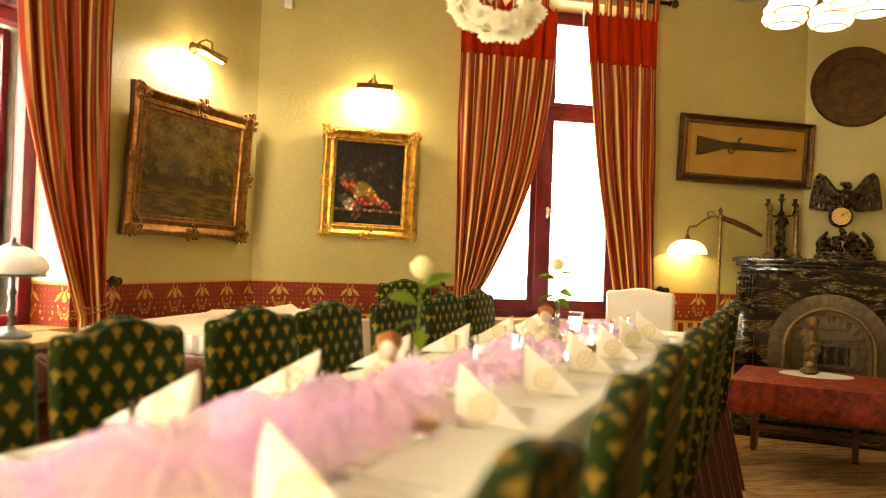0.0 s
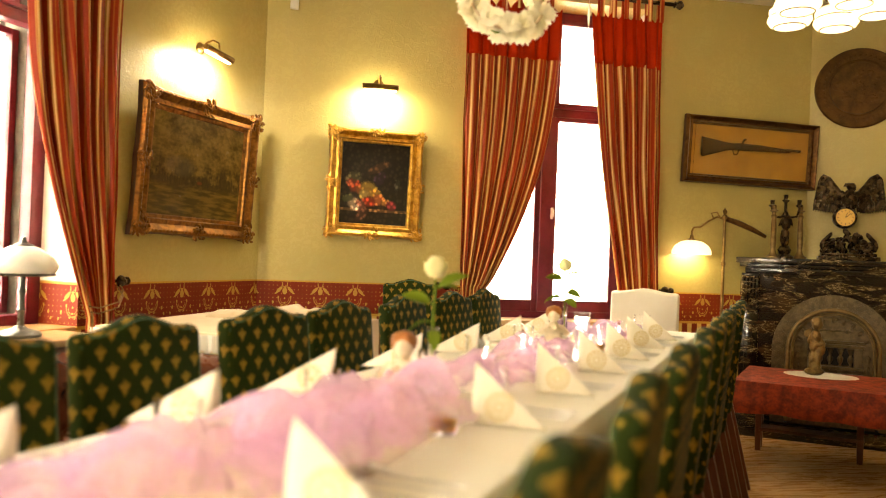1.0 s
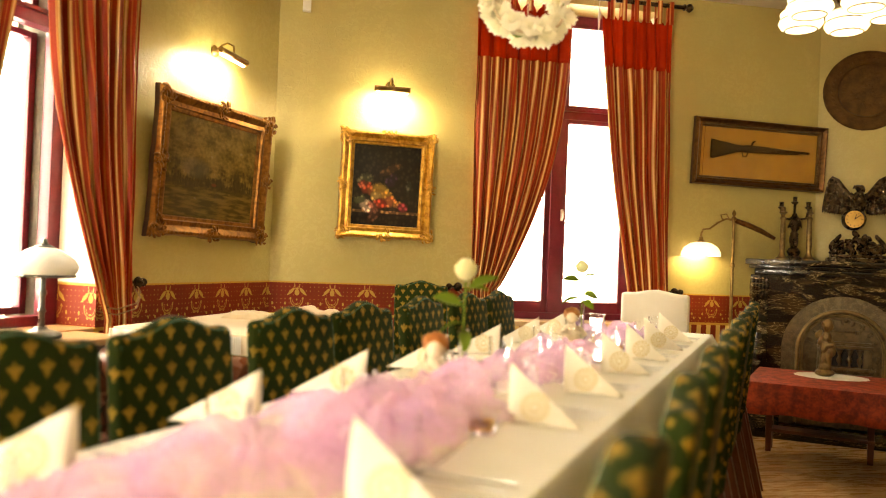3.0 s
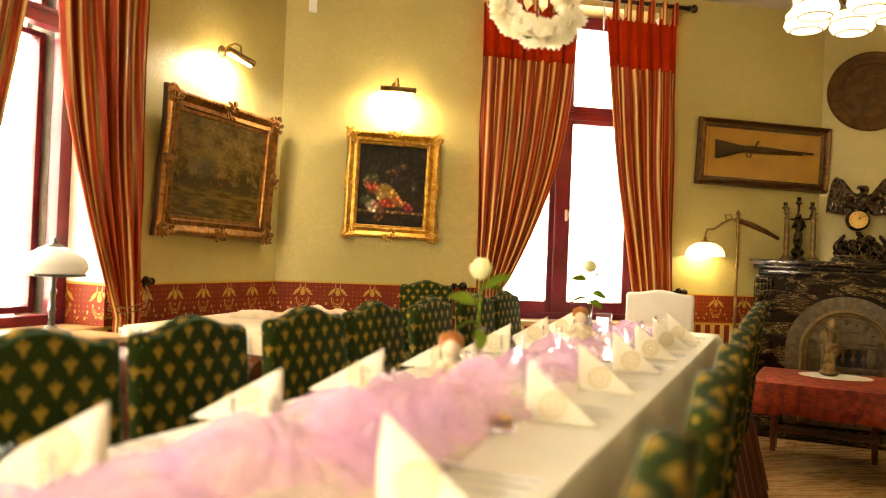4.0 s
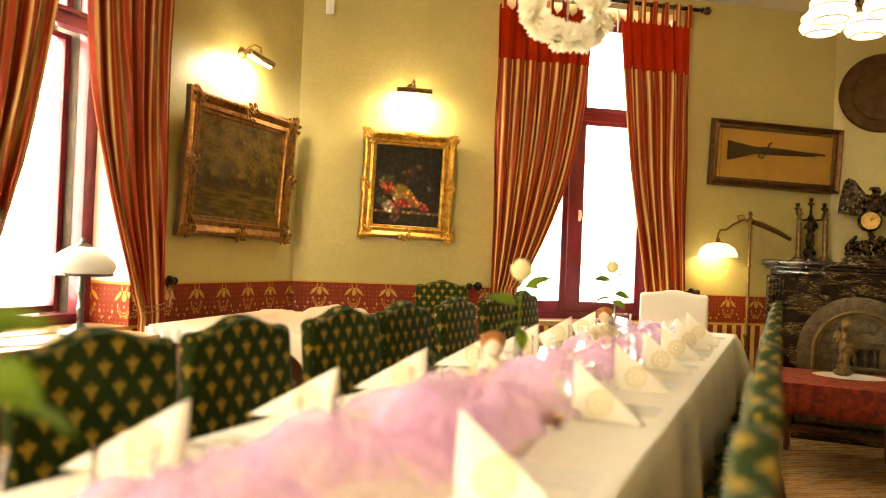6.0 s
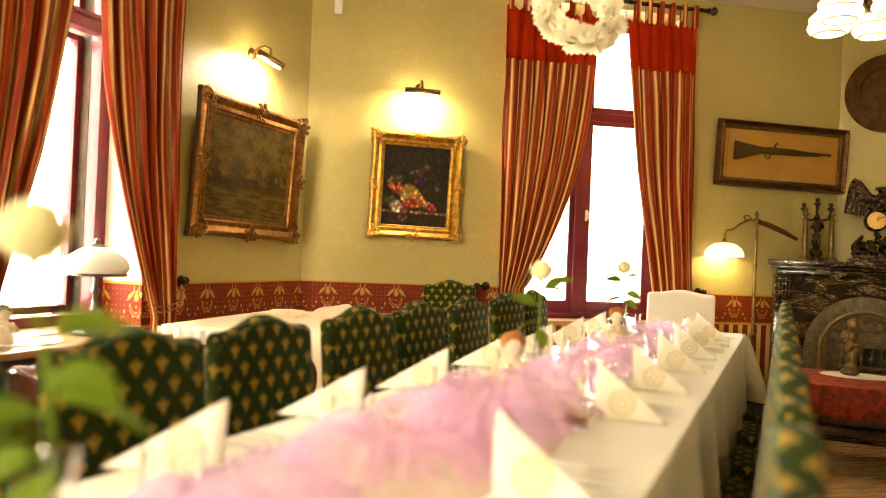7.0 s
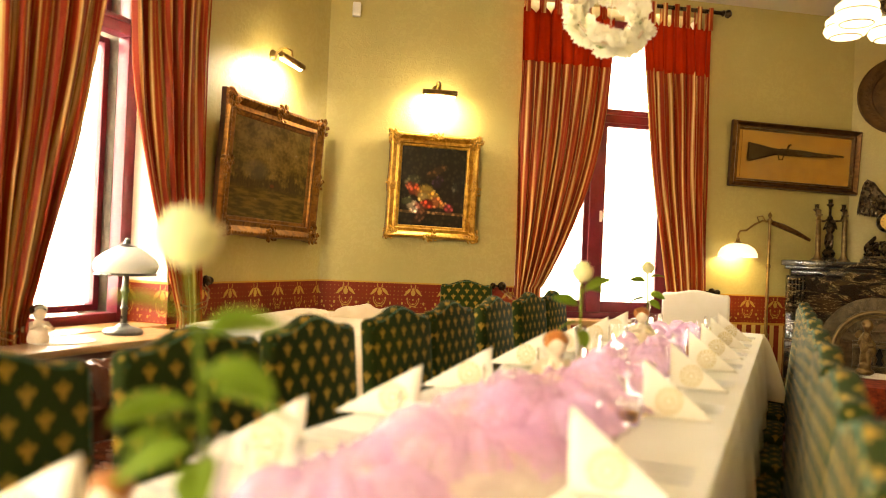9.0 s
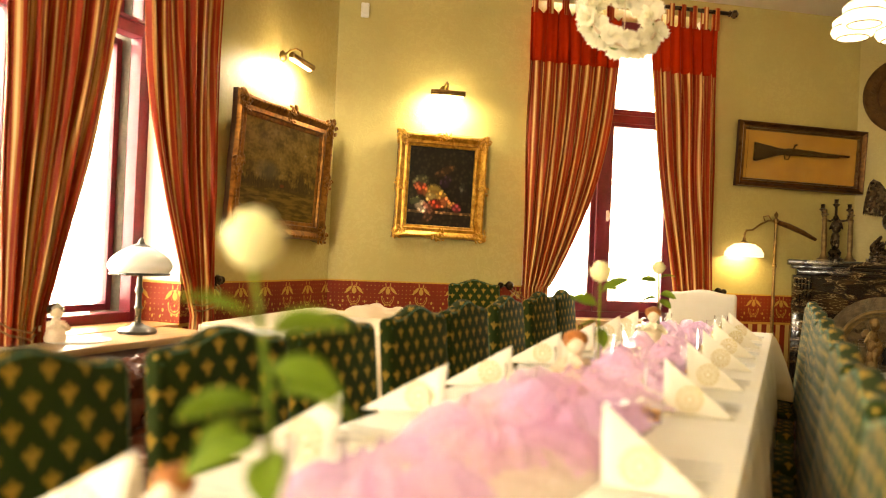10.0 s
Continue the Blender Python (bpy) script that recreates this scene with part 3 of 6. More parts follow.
def window(name, m, hole, label, meet, transom, deep=0.0, s=0.052):
    """A red-painted casement window set back in its opening; meet: the x of its meeting stiles."""
    x0, x1, z0, z1 = hole
    ob = tagged(new(name), label, "window", kind="structure")
    ob.matrix_world = m
    y0, y1 = 0.24, 0.31
    bm = B_()
    for a, b in (((x0, y0, z0), (x0 + 0.07, y1, z1)), ((x1 - 0.07, y0, z0), (x1, y1, z1)), ((x0 + 0.07, y0, z1 - 0.06), (x1 - 0.07, y1, z1)), ((x0 + 0.07, y0, z0), (x1 - 0.07, y1, z0 + 0.05))):
        box(bm, a, b, 0.006)
    part("window_frame", bm, FRAME, ob)
    bm = B_()
    box(bm, (x0 + 0.07, y0 - 0.012, transom - 0.036), (x1 - 0.07, y1, transom + 0.036), 0.006)
    box(bm, (x0 + 0.07, y0 - 0.03, transom + 0.02), (x1 - 0.07, y0 - 0.005, transom + 0.04), 0.004)
    part("transom_bar", bm, FRAME, ob)
    for xa, xb in ((x0, x0 + 0.005), (x1 - 0.005, x1)):
        bm = B_()
        box(bm, (xa, 0.002, 0.91), (xb, y0 - 0.002, z1))
        part("reveal_lining", bm, CEIL, ob, smooth=False)
    bm = B_()
    box(bm, (x0 + 0.006, -0.004, z0 - 0.03), (x1 - 0.006, y0 - 0.002, z0 + 0.004), 0.003)
    part("window_sill", bm, LEDGE, ob)
    for a, b in ((x0 + 0.07, meet), (meet, x1 - 0.07)):
        for za, zb in ((z0 + 0.05, transom - 0.036), (transom + 0.036, z1 - 0.06)):
            bm = B_()
            w = 0.03 if za > 1.5 else s
            ya, yb = y0 - 0.008 + deep, y1 - 0.02 + deep
            for p, q in (((a, ya, za), (a + s, yb, zb)), ((b - s, ya, za), (b, yb, zb)), ((a + s, ya, za), (b - s, yb, za + w)), ((a + s, ya, zb - 0.03), (b - s, yb, zb))):
                box(bm, p, q, 0.005)
            cas = part("casement", bm, FRAME, ob)
            bm = B_()
            box(bm, (a + s - 0.005, y0 + 0.018 + deep, za + w - 0.005), (b - s + 0.005, y0 + 0.022 + deep, zb - 0.03 + 0.005))
            pane = part("pane", bm, GLASS, cas, smooth=False)
            pane.visible_shadow = False
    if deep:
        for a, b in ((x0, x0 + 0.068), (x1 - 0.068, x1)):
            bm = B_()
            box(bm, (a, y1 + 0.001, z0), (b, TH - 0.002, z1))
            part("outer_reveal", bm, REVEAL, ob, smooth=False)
        return ob
    bm = B_()
    box(bm, (meet - 0.045, y0 - 0.035, z0 + 0.05), (meet + 0.045, y0 - 0.008, transom - 0.036), 0.01)
    part("meeting_post", bm, FRAME, ob)
    bm = B_()
    box(bm, (meet + 0.030, y0 - 0.05, 1.385), (meet + 0.048, y0 - 0.034, 1.465), 0.004)
    box(bm, (meet + 0.032, y0 - 0.075, 1.40), (meet + 0.046, y0 - 0.05, 1.45), 0.005)
    part("handle", bm, WHITEP, ob, "small white window handle")
    return ob


window("window_1", LEFTM, WIN_L, "tall red-painted casement window full of daylight", 2.0, 2.12, 0.13, 0.034)
window("window_2", FARM, WIN_F, "tall red-painted casement window with a transom", 1.955, 2.148, 0.0, 0.08)
window("window_3", LEFTM, WIN_UNSEEN, "tall red-painted casement window", -0.95, 2.12)
window("window_4", SOUTHM, WIN_S, "tall red-painted casement window", 5.8, 2.12)
# daylight standing in the openings
lamp("daylight_west", "AREA", LEFTM @ pose(2.12, 0.46, 1.75, -90, 0, 0), 95, DAY, 1.1, 2.0)
# added fill light, set in the west window that stays out of view
lamp("added_daylight_west_near", "AREA", LEFTM @ pose(-0.95, 0.46, 1.75, -90, 0, 0), 70, DAY, 1.2, 2.0)
lamp("daylight_north_west", "AREA", FARM @ pose(1.935, 0.46, 1.75, -90, 0, 0), 75, DAY, 1.1, 2.0)
lamp("daylight_south", "AREA", SOUTHM @ pose(5.8, 0.46, 1.75, -90, 0, 0), 125, DAY, 1.2, 2.0)


# ---- long table and its chairs ----
TZ = 0.775
SKEW = 0.036                                     # the table stands a little askew to the wall


def tx(y):
    """The table's middle line."""
    return -0.825 + SKEW * y


def table_cloth():
    """A white cloth over the long table, hanging in soft folds, with a pointed corner."""
    y0, y1, hw = -0.12, 3.86, 0.345
    bm = B_()
    edge = []
    ny, nx = 120, 20
    for k in range(ny):
        edge.append((hw, y0 + (y1 - y0) * k / ny, (1, 0)))
    for k in range(nx):
        edge.append((hw - 2 * hw * k / nx, y1, (0, 1)))
    for k in range(ny):
        edge.append((-hw, y1 - (y1 - y0) * k / ny, (-1, 0)))
    for k in range(nx):
        edge.append((-hw + 2 * hw * k / nx, y0, (0, -1)))
    n = len(edge)
    rows = []
    for f, dz, out in ((0.0, 0.0, -0.02), (0.0, -0.004, -0.004), (0.1, -0.016, 0.003), (0.25, -0.05, 0.008), (0.5, -0.12, 0.013), (0.75, -0.20, 0.018), (1.0, -0.29, 0.022)):
        row = []
        for k, (x, y, d) in enumerate(edge):
            wv = f * (0.013 * math.sin(k * 0.55) + 0.012 * noise.noise((k * 0.22, f, 3)))
            tip = max(0, 1 - math.hypot(x - hw, y - y1) / 0.22) + max(0, 1 - math.hypot(x + hw, y - y1) / 0.22)
            o = out + wv + 0.05 * f * tip
            row.append(bm.verts.new((tx(y) + x + d[0] * o + 0.06 * f * tip * (1 if x > 0 else -1), y + d[1] * o + 0.04 * f * tip, TZ + dz - 0.05 * f * tip)))
        rows.append(row)
    for p, q in zip(rows, rows[1:]):
        for k in range(n):
            bm.faces.new((p[k], p[(k + 1) % n], q[(k + 1) % n], q[k]))
    bm.faces.new(rows[0])
    return tagged(part("tablecloth", bm, LINEN, mods=(("SOLIDIFY", {"thickness": 0.003}),)), "long white linen tablecloth hanging in soft folds", "tablecloth")


def long_table():
    ob = thing("dining_table", pose(0, 0, 0), "long wooden dining table under a white cloth", "table")
    bm = B_()
    slab(bm, [(tx(-0.09) - 0.334, -0.09), (tx(-0.09) + 0.334, -0.09), (tx(3.83) + 0.334, 3.83), (tx(3.83) - 0.334, 3.83)], TZ - 0.04, TZ - 0.006, "z", 0.004)
    part("tabletop", bm, LEG, ob)
    for y in (0.0, 1.7, 3.7):
        for s in (-0.28, 0.28):
            bm = B_()
            tube(bm, [(tx(y) + s, y, 0), (tx(y) + s, y, 0.5), (tx(y) + s, y, TZ - 0.04)], [0.022, 0.032, 0.034], 10)
            part("leg", bm, LEG, ob)
    return ob


long_table()
table_cloth()


def back_outline(w, z0, z1, rise):
    """A camel-backed outline: small rounded shoulders, a shallow dip, a hump in the middle."""
    h = w / 2
    pts = [(-h, z0), (h, z0)]
    pts += [(h - 0.022 * (1 - math.cos(radians(a))), z1 - 0.020 + 0.020 * math.sin(radians(a))) for a in (0, 30, 60, 85)]
    for k in range(1, 18):
        s = 1 - 2 * k / 18
        hump = 0.5 + 0.5 * math.cos(math.pi * min(1.0, abs(s) / 0.88))
        pts.append(((h - 0.024) * s, z1 + rise * hump))
    pts += [(-h + 0.022 * (1 - math.cos(radians(a))), z1 - 0.020 + 0.020 * math.sin(radians(a))) for a in (85, 60, 30, 0)]
    return pts


def rake(bm, amount):
    for v in bm.verts:
        if v.co.z > 0.45:
            v.co.x -= amount * (v.co.z - 0.45)


def dining_chair(m, label, mat=CLOTH, w=0.348):
    """An upholstered high-backed chair that faces +x; its back stands over the origin."""
    ob = thing("dining_chair", m, label, "chair", "dining chairs")
    bm = B_()
    slab(bm, back_outline(w, 0.42, 0.908, 0.031), -0.024, 0.024, "x", 0.017, 4)
    rake(bm, 0.10)
    back = part("backrest", bm, mat, ob)
    bm = B_()
    pts = [(0.019 - 0.10 * (z - 0.45), y, z) for y, z in back_outline(w - 0.018, 0.44, 0.899, 0.031)[1:]]
    tube(bm, pts, 0.0035, 6)
    part("piping", bm, PIPE, back, "pale green corded edge")
    bm = B_()
    box(bm, (0.03, -w / 2 + 0.005, 0.39), (0.42, w / 2 - 0.005, 0.475), 0.022)
    part("seat", bm, mat, ob)
    bm = B_()
    box(bm, (0.0, -w / 2 + 0.015, 0.34), (0.40, w / 2 - 0.015, 0.392), 0.005)
    part("seat_frame", bm, LEG, ob)
    for s in (-1, 1):
        y = s * (w / 2 - 0.035)
        bm = B_()
        box(bm, (-0.02, y - 0.017, 0), (0.016, y + 0.017, 0.43), 0.004)
        for v in bm.verts:
            v.co.x -= 0.10 * (1 - v.co.z / 0.43)
        part("leg", bm, LEG, ob)
        bm = B_()
        tube(bm, [(0.375, y, 0), (0.375, y, 0.36)], [0.014, 0.022], 8)
        part("leg", bm, LEG, ob)
    return ob


PIPE = plain("pale_green_cord", (0.030, 0.095, 0.055), (0.05, 0.13, 0.075), 0.8, 0, 20, 0.1)
CHAIR = "high-backed chair in dark green cloth with gold lotus flowers"
LEFT_Y = (0.50, 0.935, 1.35, 1.825, 2.24, 2.725, 3.235, 3.675)
RIGHT_Y = (0.70, 1.17, 1.64, 2.11, 2.58, 3.05, 3.51, 3.97)
first = None
for k, y in enumerate(LEFT_Y):
    m = pose(-1.352 + 0.008 * y, y, 0, 0, 0, -4 + (0, -2, 1, -1, 1, 3, -1, 1)[k])
    first = first or dining_chair(m, CHAIR)
    if k:
        copy_thing(first, m)
for k, y in enumerate(RIGHT_Y):
    copy_thing(first, pose(-0.344 + 0.034 * y, y, 0, 0, 0, 180 + (0, 1, -1, 1, 0, -2, 1, 0)[k]))
tagged(copy_thing(first, FARM @ pose(0.965, -0.11, 0, 0, 0, -90)), "green lotus-patterned chair standing alone against the wall")


def head_chair():
    ob = thing("covered_chair", pose(-0.745, 5.03, 0, 0, 0, -90), "chair under a loose white fabric cover at the table's head", "chair")
    bm = B_()
    slab(bm, back_outline(0.42, 0.40, 0.915, 0.022), -0.045, 0.045, "x", 0.02, 3)
    part("backrest", bm, COVER, ob)
    bm = B_()
    box(bm, (0.03, -0.205, 0.40), (0.44, 0.205, 0.49), 0.02)
    part("seat", bm, COVER, ob)
    bm = B_()
    ring = []
    for k in range(64):
        a = 2 * math.pi * k / 64
        c, s = math.cos(a), math.sin(a)
        f = 1 / max(abs(c), abs(s))
        ring.append((0.20 + 0.245 * c * f, 0.21 * s * f, k))
    rows = [[bm.verts.new((x + f * 0.015 * math.sin(k * 1.1), y + f * 0.015 * math.cos(k * 0.9), z)) for x, y, k in ring] for f, z in ((0, 0.47), (0.5, 0.25), (1, 0.03))]
    for p, q in zip(rows, rows[1:]):
        for k in range(64):
            bm.faces.new((p[k], p[(k + 1) % 64], q[(k + 1) % 64], q[k]))
    part("skirt", bm, COVER, ob)
    for x in (0.0, 0.40):
        for y in (-0.17, 0.17):
            bm = B_()
            tube(bm, [(x, y, 0), (x, y, 0.42)], [0.014, 0.02], 8)
            part("leg", bm, LEG, ob)


head_chair()


# ---- curtains ----
def curtain(name, m, z_top, z_bot, outer, inner, folds, stretch, label, seed, header=None, tie=0.88):
    """A gathered curtain in a wall's frame: outer(z) and inner(z) give its edges along the wall; header: the lower edge of a plain red top."""
    ob = thing(name, m, label, "curtain")
    nz, nu = 70, 150
    w0 = abs(inner(z_top) - outer(z_top)) * stretch

    def sheet(za, zb, rows):
        bm = B_()
        lay = bm.loops.layers.uv.verify()
        grid = []
        for i in range(rows + 1):
            z = za + (zb - za) * i / rows
            row = []
            for j in range(nu + 1):
                u = j / nu
                a, b = outer(z), inner(z)
                amp = 0.019 if z > tie else 0.016
                amp *= min(1.0, 0.45 + (z_top - z) * 1.2)
                ph = folds * 2 * math.pi * (u + 0.035 * noise.noise((u * 4, z * 1.3, seed)))
                d = amp * math.sin(ph) + 0.35 * amp * math.sin(ph * 2.3 + z * 2 + seed) + 0.02 * noise.noise((u * 3, z * 1.5, seed + 5))
                x = a + (b - a) * (u + 0.012 * math.sin(ph * 1.0 + 1.3))
                drop = -0.012 * abs(noise.noise((u * 5, 1, seed))) - 0.012 if i == rows and header and zb == header else 0
                if header and za == z_top:
                    drop -= 0.055 * (1 - abs(math.cos(math.pi * (u * 6 - 0.3)))) * max(0.0, 1 - 3 * i / rows)
                row.append(bm.verts.new((x, -0.105 + d, z + drop)))
            grid.append(row)
        for i in range(rows):
            for j in range(nu):
                f = bm.faces.new((grid[i][j], grid[i][j + 1], grid[i + 1][j + 1], grid[i + 1][j]))
                for lp, (a, b) in zip(f.loops, ((i, j), (i, j + 1), (i + 1, j + 1), (i + 1, j))):
                    lp[lay].uv = (b / nu * w0, grid[a][0].co.z)
        return bm

    zt = header + 0.02 if header else z_top
    part("drape", sheet(zt, z_bot, nz), STRIPE, ob, uv=False, mods=(("SOLIDIFY", {"thickness": 0.003}),))
    if header:
        part("header", sheet(z_top, header, 16), HEADER, ob, "plain red cloth top", uv=False, mods=(("SOLIDIFY", {"thickness": 0.004}),))
        nt = 6
        for k in range(nt):
            u = (k + 0.3) / nt
            x = outer(z_top) + (inner(z_top) - outer(z_top)) * u
            bm = B_()
            box(bm, (x - 0.016, -0.128, z_top - 0.05), (x + 0.016, -0.120, ROD_Z + 0.016), 0.002)
            box(bm, (x - 0.016, -0.080, z_top - 0.05), (x + 0.016, -0.072, ROD_Z + 0.016), 0.002)
            box(bm, (x - 0.016, -0.128, ROD_Z + 0.014), (x + 0.016, -0.072, ROD_Z + 0.021), 0.002)
            part("hanging_tab", bm, STRIPE, ob)
    return ob


def ease(z, top, bot, a, b, power=1.8):
    t = min(1.0, max(0.0, (top - z) / (top - bot)))
    return a + (b - a) * t ** power


ROD_Z = 2.878
FT, FB = 2.79, 0.70
curtain("curtain", FARM, FT, FB, lambda z: ease(z, FT, FB, 1.258, 1.290), lambda z: ease(z, FT, 0.85, 1.905, 1.44, 2.4) if z > 0.9 else 1.46, 7, 1.45,
        "red and gold striped curtain with a plain red top, tied back", 1.0, 2.43)
curtain("curtain", FARM, FT, FB, lambda z: ease(z, FT, FB, 2.640, 2.672), lambda z: ease(z, FT, 0.85, 2.125, 2.39, 1.4) if z > 0.9 else 2.385, 6, 1.45,
        "red and gold striped curtain with a plain red top, tied back", 2.0, 2.435)
LT = 2.86
curtain("curtain", LEFTM, LT, 0.66, lambda z: ease(z, LT, 0.7, 1.60, 1.64), lambda z: ease(z, LT, 0.78, 2.17, 1.822, 1.7), 6, 1.7,
        "red and gold striped curtain gathered to one side of the window", 3.0)
curtain("curtain", LEFTM, LT, 0.66, lambda z: ease(z, LT, 0.7, 2.77, 2.775), lambda z: ease(z, LT, 0.76, 2.235, 2.615, 2.4), 6, 1.7,
        "red and gold striped curtain gathered to one side of the window", 4.0)


def rod(m, x0, x1, label):
    ob = thing("curtain_rod", m, label, "curtain rod")
    bm = B_()
    tube(bm, [(x0, -0.10, ROD_Z), (x1, -0.10, ROD_Z)], 0.014, 12)
    part("pole", bm, BRONZE, ob)
    for x, s in ((x0, -1), (x1, 1)):
        bm = B_()
        lathe(bm, [(0.014, 0), (0.024, 0.006), (0.014, 0.02), (0.028, 0.035), (0.03, 0.05), (0.018, 0.066), (0, 0.07)], n=14, m=pose(x, -0.10, ROD_Z, 0, 90 * s, 0))
        part("finial", bm, BRONZE, ob)
        bm = B_()
        tube(bm, [(x - s * 0.06, 0.0, ROD_Z), (x - s * 0.06, -0.10, ROD_Z)], 0.008, 8)
        part("bracket", bm, BRONZE, ob)


rod(FARM, 1.15, 2.712, "dark metal curtain rod with turned ends")
rod(LEFTM, 1.45, 2.90, "dark metal curtain rod with turned ends")


def holdback(m, x, z, s):
    ob = thing("curtain_holdback", m @ pose(x, 0, z), "dark turned holdback knob with a cord tie", "curtain holdback", "holdbacks")
    bm = B_()
    tube(bm, [(0, 0, 0), (0, -0.07, 0)], 0.008, 8)
    lathe(bm, [(0, 0), (0.022, 0.002), (0.03, 0.012), (0.024, 0.024), (0, 0.032)], n=14, m=pose(0, -0.06, 0, 90))
    part("knob", bm, BRONZE, ob)
    bm = B_()
    blob(bm, (0.055 * -s, -0.05, 0.0), 0.022)
    tube(bm, [(0, -0.05, 0), (0.055 * -s, -0.05, 0)], 0.007)
    part("second_knob", bm, BRONZE, ob)
    bm = B_()
    for dz in (0, -0.025):
        tube(bm, [(0, -0.05, dz), (s * 0.03, -0.12, -0.04 + dz), (s * 0.10, -0.165, -0.09 + dz), (s * 0.20, -0.15, -0.115 + dz), (s * 0.26, -0.10, -0.10 + dz)], 0.0035, 6)
    part("cord", bm, CORD, ob, "tan twisted cord")


CORD = plain("tan_cord", (0.26, 0.13, 0.04), (0.18, 0.09, 0.03), 0.8, 0, 60, 0.3)
holdback(LEFTM, 2.85, 0.915, -1)
holdback(LEFTM, 1.53, 0.86, 1)
holdback(FARM, 1.205, 0.905, 1)
holdback(FARM, 2.735, 0.915, -1)


# ---- pictures ----
def picture(name, m, w, h, fw, depth, mat, canvas, label, corner, seed):
    """A framed picture; m is the middle of its back on the wall, x along it, y outwards into the wall."""
    ob = thing(name, m, label, "picture")
    prof = [(0, 0), (0, -depth * 0.55), (fw * 0.10, -depth * 0.95), (fw * 0.22, -depth), (fw * 0.38, -depth * 0.80), (fw * 0.52, -depth * 0.55), (fw * 0.62, -depth * 0.60), (fw * 0.74, -depth * 0.62), (fw * 0.80, -depth * 0.40), (fw * 0.95, -depth * 0.36), (fw, -depth * 0.25), (fw, 0)]
    bm = B_()
    n = 20
    loops = []
    sides = [((-1, -1), (1, -1)), ((1, -1), (1, 1)), ((1, 1), (-1, 1)), ((-1, 1), (-1, -1))]
    for (ax, az), (bx, bz) in sides:
        for k in range(n):
            t = k / n
            sx, sz = ax + (bx - ax) * t, az + (bz - az) * t
            # carved outer edge swells at corners and middles
            e = abs(2 * t - 1)
            sw = corner * (0.35 * math.exp(-((e - 1) / 0.16) ** 2) + 0.22 * math.exp(-(e / 0.14) ** 2)) + corner * 0.04 * math.sin(t * 37 + seed)
            ring = []
            for d, y in prof:
                grow = sw * max(0, 1 - d / (fw * 0.7))
                x, z = sx * (w / 2 - d), sz * (h / 2 - d)
                nx = grow * (1 if abs(sx) > 0.999 else 0) * (1 if sx > 0 else -1)
                nz = grow * (1 if abs(sz) > 0.999 else 0) * (1 if sz > 0 else -1)
                ring.append(bm.verts.new((x + nx, y - grow * 0.25, z + nz)))
            loops.append(ring)
    N = len(loops)
    for k in range(N):
        p, q = loops[k], loops[(k + 1) % N]
        for j in range(len(prof) - 1):
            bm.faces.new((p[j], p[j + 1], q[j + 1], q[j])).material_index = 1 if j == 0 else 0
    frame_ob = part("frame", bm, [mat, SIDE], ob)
    if corner > 0.01:
        rnd = random.Random(seed)
        spots = [(sx * (w / 2 - fw * 0.33), sz * (h / 2 - fw * 0.33), 1.0) for sx in (-1, 1) for sz in (-1, 1)] + [(0, s * (h / 2 - fw * 0.22), 0.6) for s in (-1, 1)] + [(s * (w / 2 - fw * 0.22), 0, 0.6) for s in (-1, 1)]
        for cx, cz, k in spots:
            # an acanthus spray: scrolls that turn about a central shell
            bm = B_()
            for i in range(int(16 * k) + 6):
                a, r = rnd.uniform(0, 6.28), rnd.uniform(0.1, 0.55) * fw * (0.7 + 0.5 * k)
                px, pz = cx + r * math.cos(a), cz + r * math.sin(a)
                px, pz = max(-w / 2 - 0.008, min(w / 2 + 0.008, px)), max(-h / 2 - 0.008, min(h / 2 + 0.008, pz))
                q = fw * rnd.uniform(0.07, 0.14)
                blob(bm, (px, -depth * 0.92 - 0.002, pz), (q * 1.5, q * 0.6, q * 0.7), 2, Matrix.Rotation(-a - 0.9, 4, "Y"), 0.2)
            for sg in (-1, 1):
                sp = [(cx + sg * fw * (0.08 + 0.30 * k) + fw * 0.16 * (1 - j / 14) * math.cos(j * 0.62) * sg, -depth - 0.004, cz + fw * 0.16 * (1 - j / 14) * math.sin(j * 0.62)) for j in range(12)]
                tube(bm, sp, [fw * (0.055 - 0.003 * j) for j in range(12)], 6)
            part("carved_spray", bm, mat, frame_ob)
        for sgn in (-1, 1):
            for flat in (True, False):
                bm = B_()
                for i in range(26):
                    t = (i + 0.5) / 26 * 2 - 1
                    q = fw * rnd.uniform(0.05, 0.10)
                    if flat:
                        blob(bm, (t * (w / 2 - fw), -depth * 0.98, sgn * (h / 2 - fw * 0.2)), (q * 1.4, q * 0.5, q), 1)
                    else:
                        blob(bm, (sgn * (w / 2 - fw * 0.2), -depth * 0.98, t * (h / 2 - fw)), (q, q * 0.5, q * 1.4), 1)
                part("beading", bm, mat, frame_ob)
    bm = B_()
    lay = bm.loops.layers.uv.verify()
    nx = 14
    vs = [[bm.verts.new(((i / nx - 0.5) * (w - 2 * fw + 0.01), -depth * 0.22 - 0.004 * noise.noise((i * 0.35, j * 0.3, seed)), (j / nx - 0.5) * (h - 2 * fw + 0.01))) for i in range(nx + 1)] for j in range(nx + 1)]
    for j in range(nx):
        for i in range(nx):
            f = bm.faces.new((vs[j][i], vs[j][i + 1], vs[j + 1][i + 1], vs[j + 1][i]))
            for lp, (a, b) in zip(f.loops, ((i, j), (i + 1, j), (i + 1, j + 1), (i, j + 1))):
                lp[lay].uv = (a / nx, b / nx)
    part("canvas", bm, canvas, ob, uv=False)
    bm = B_()
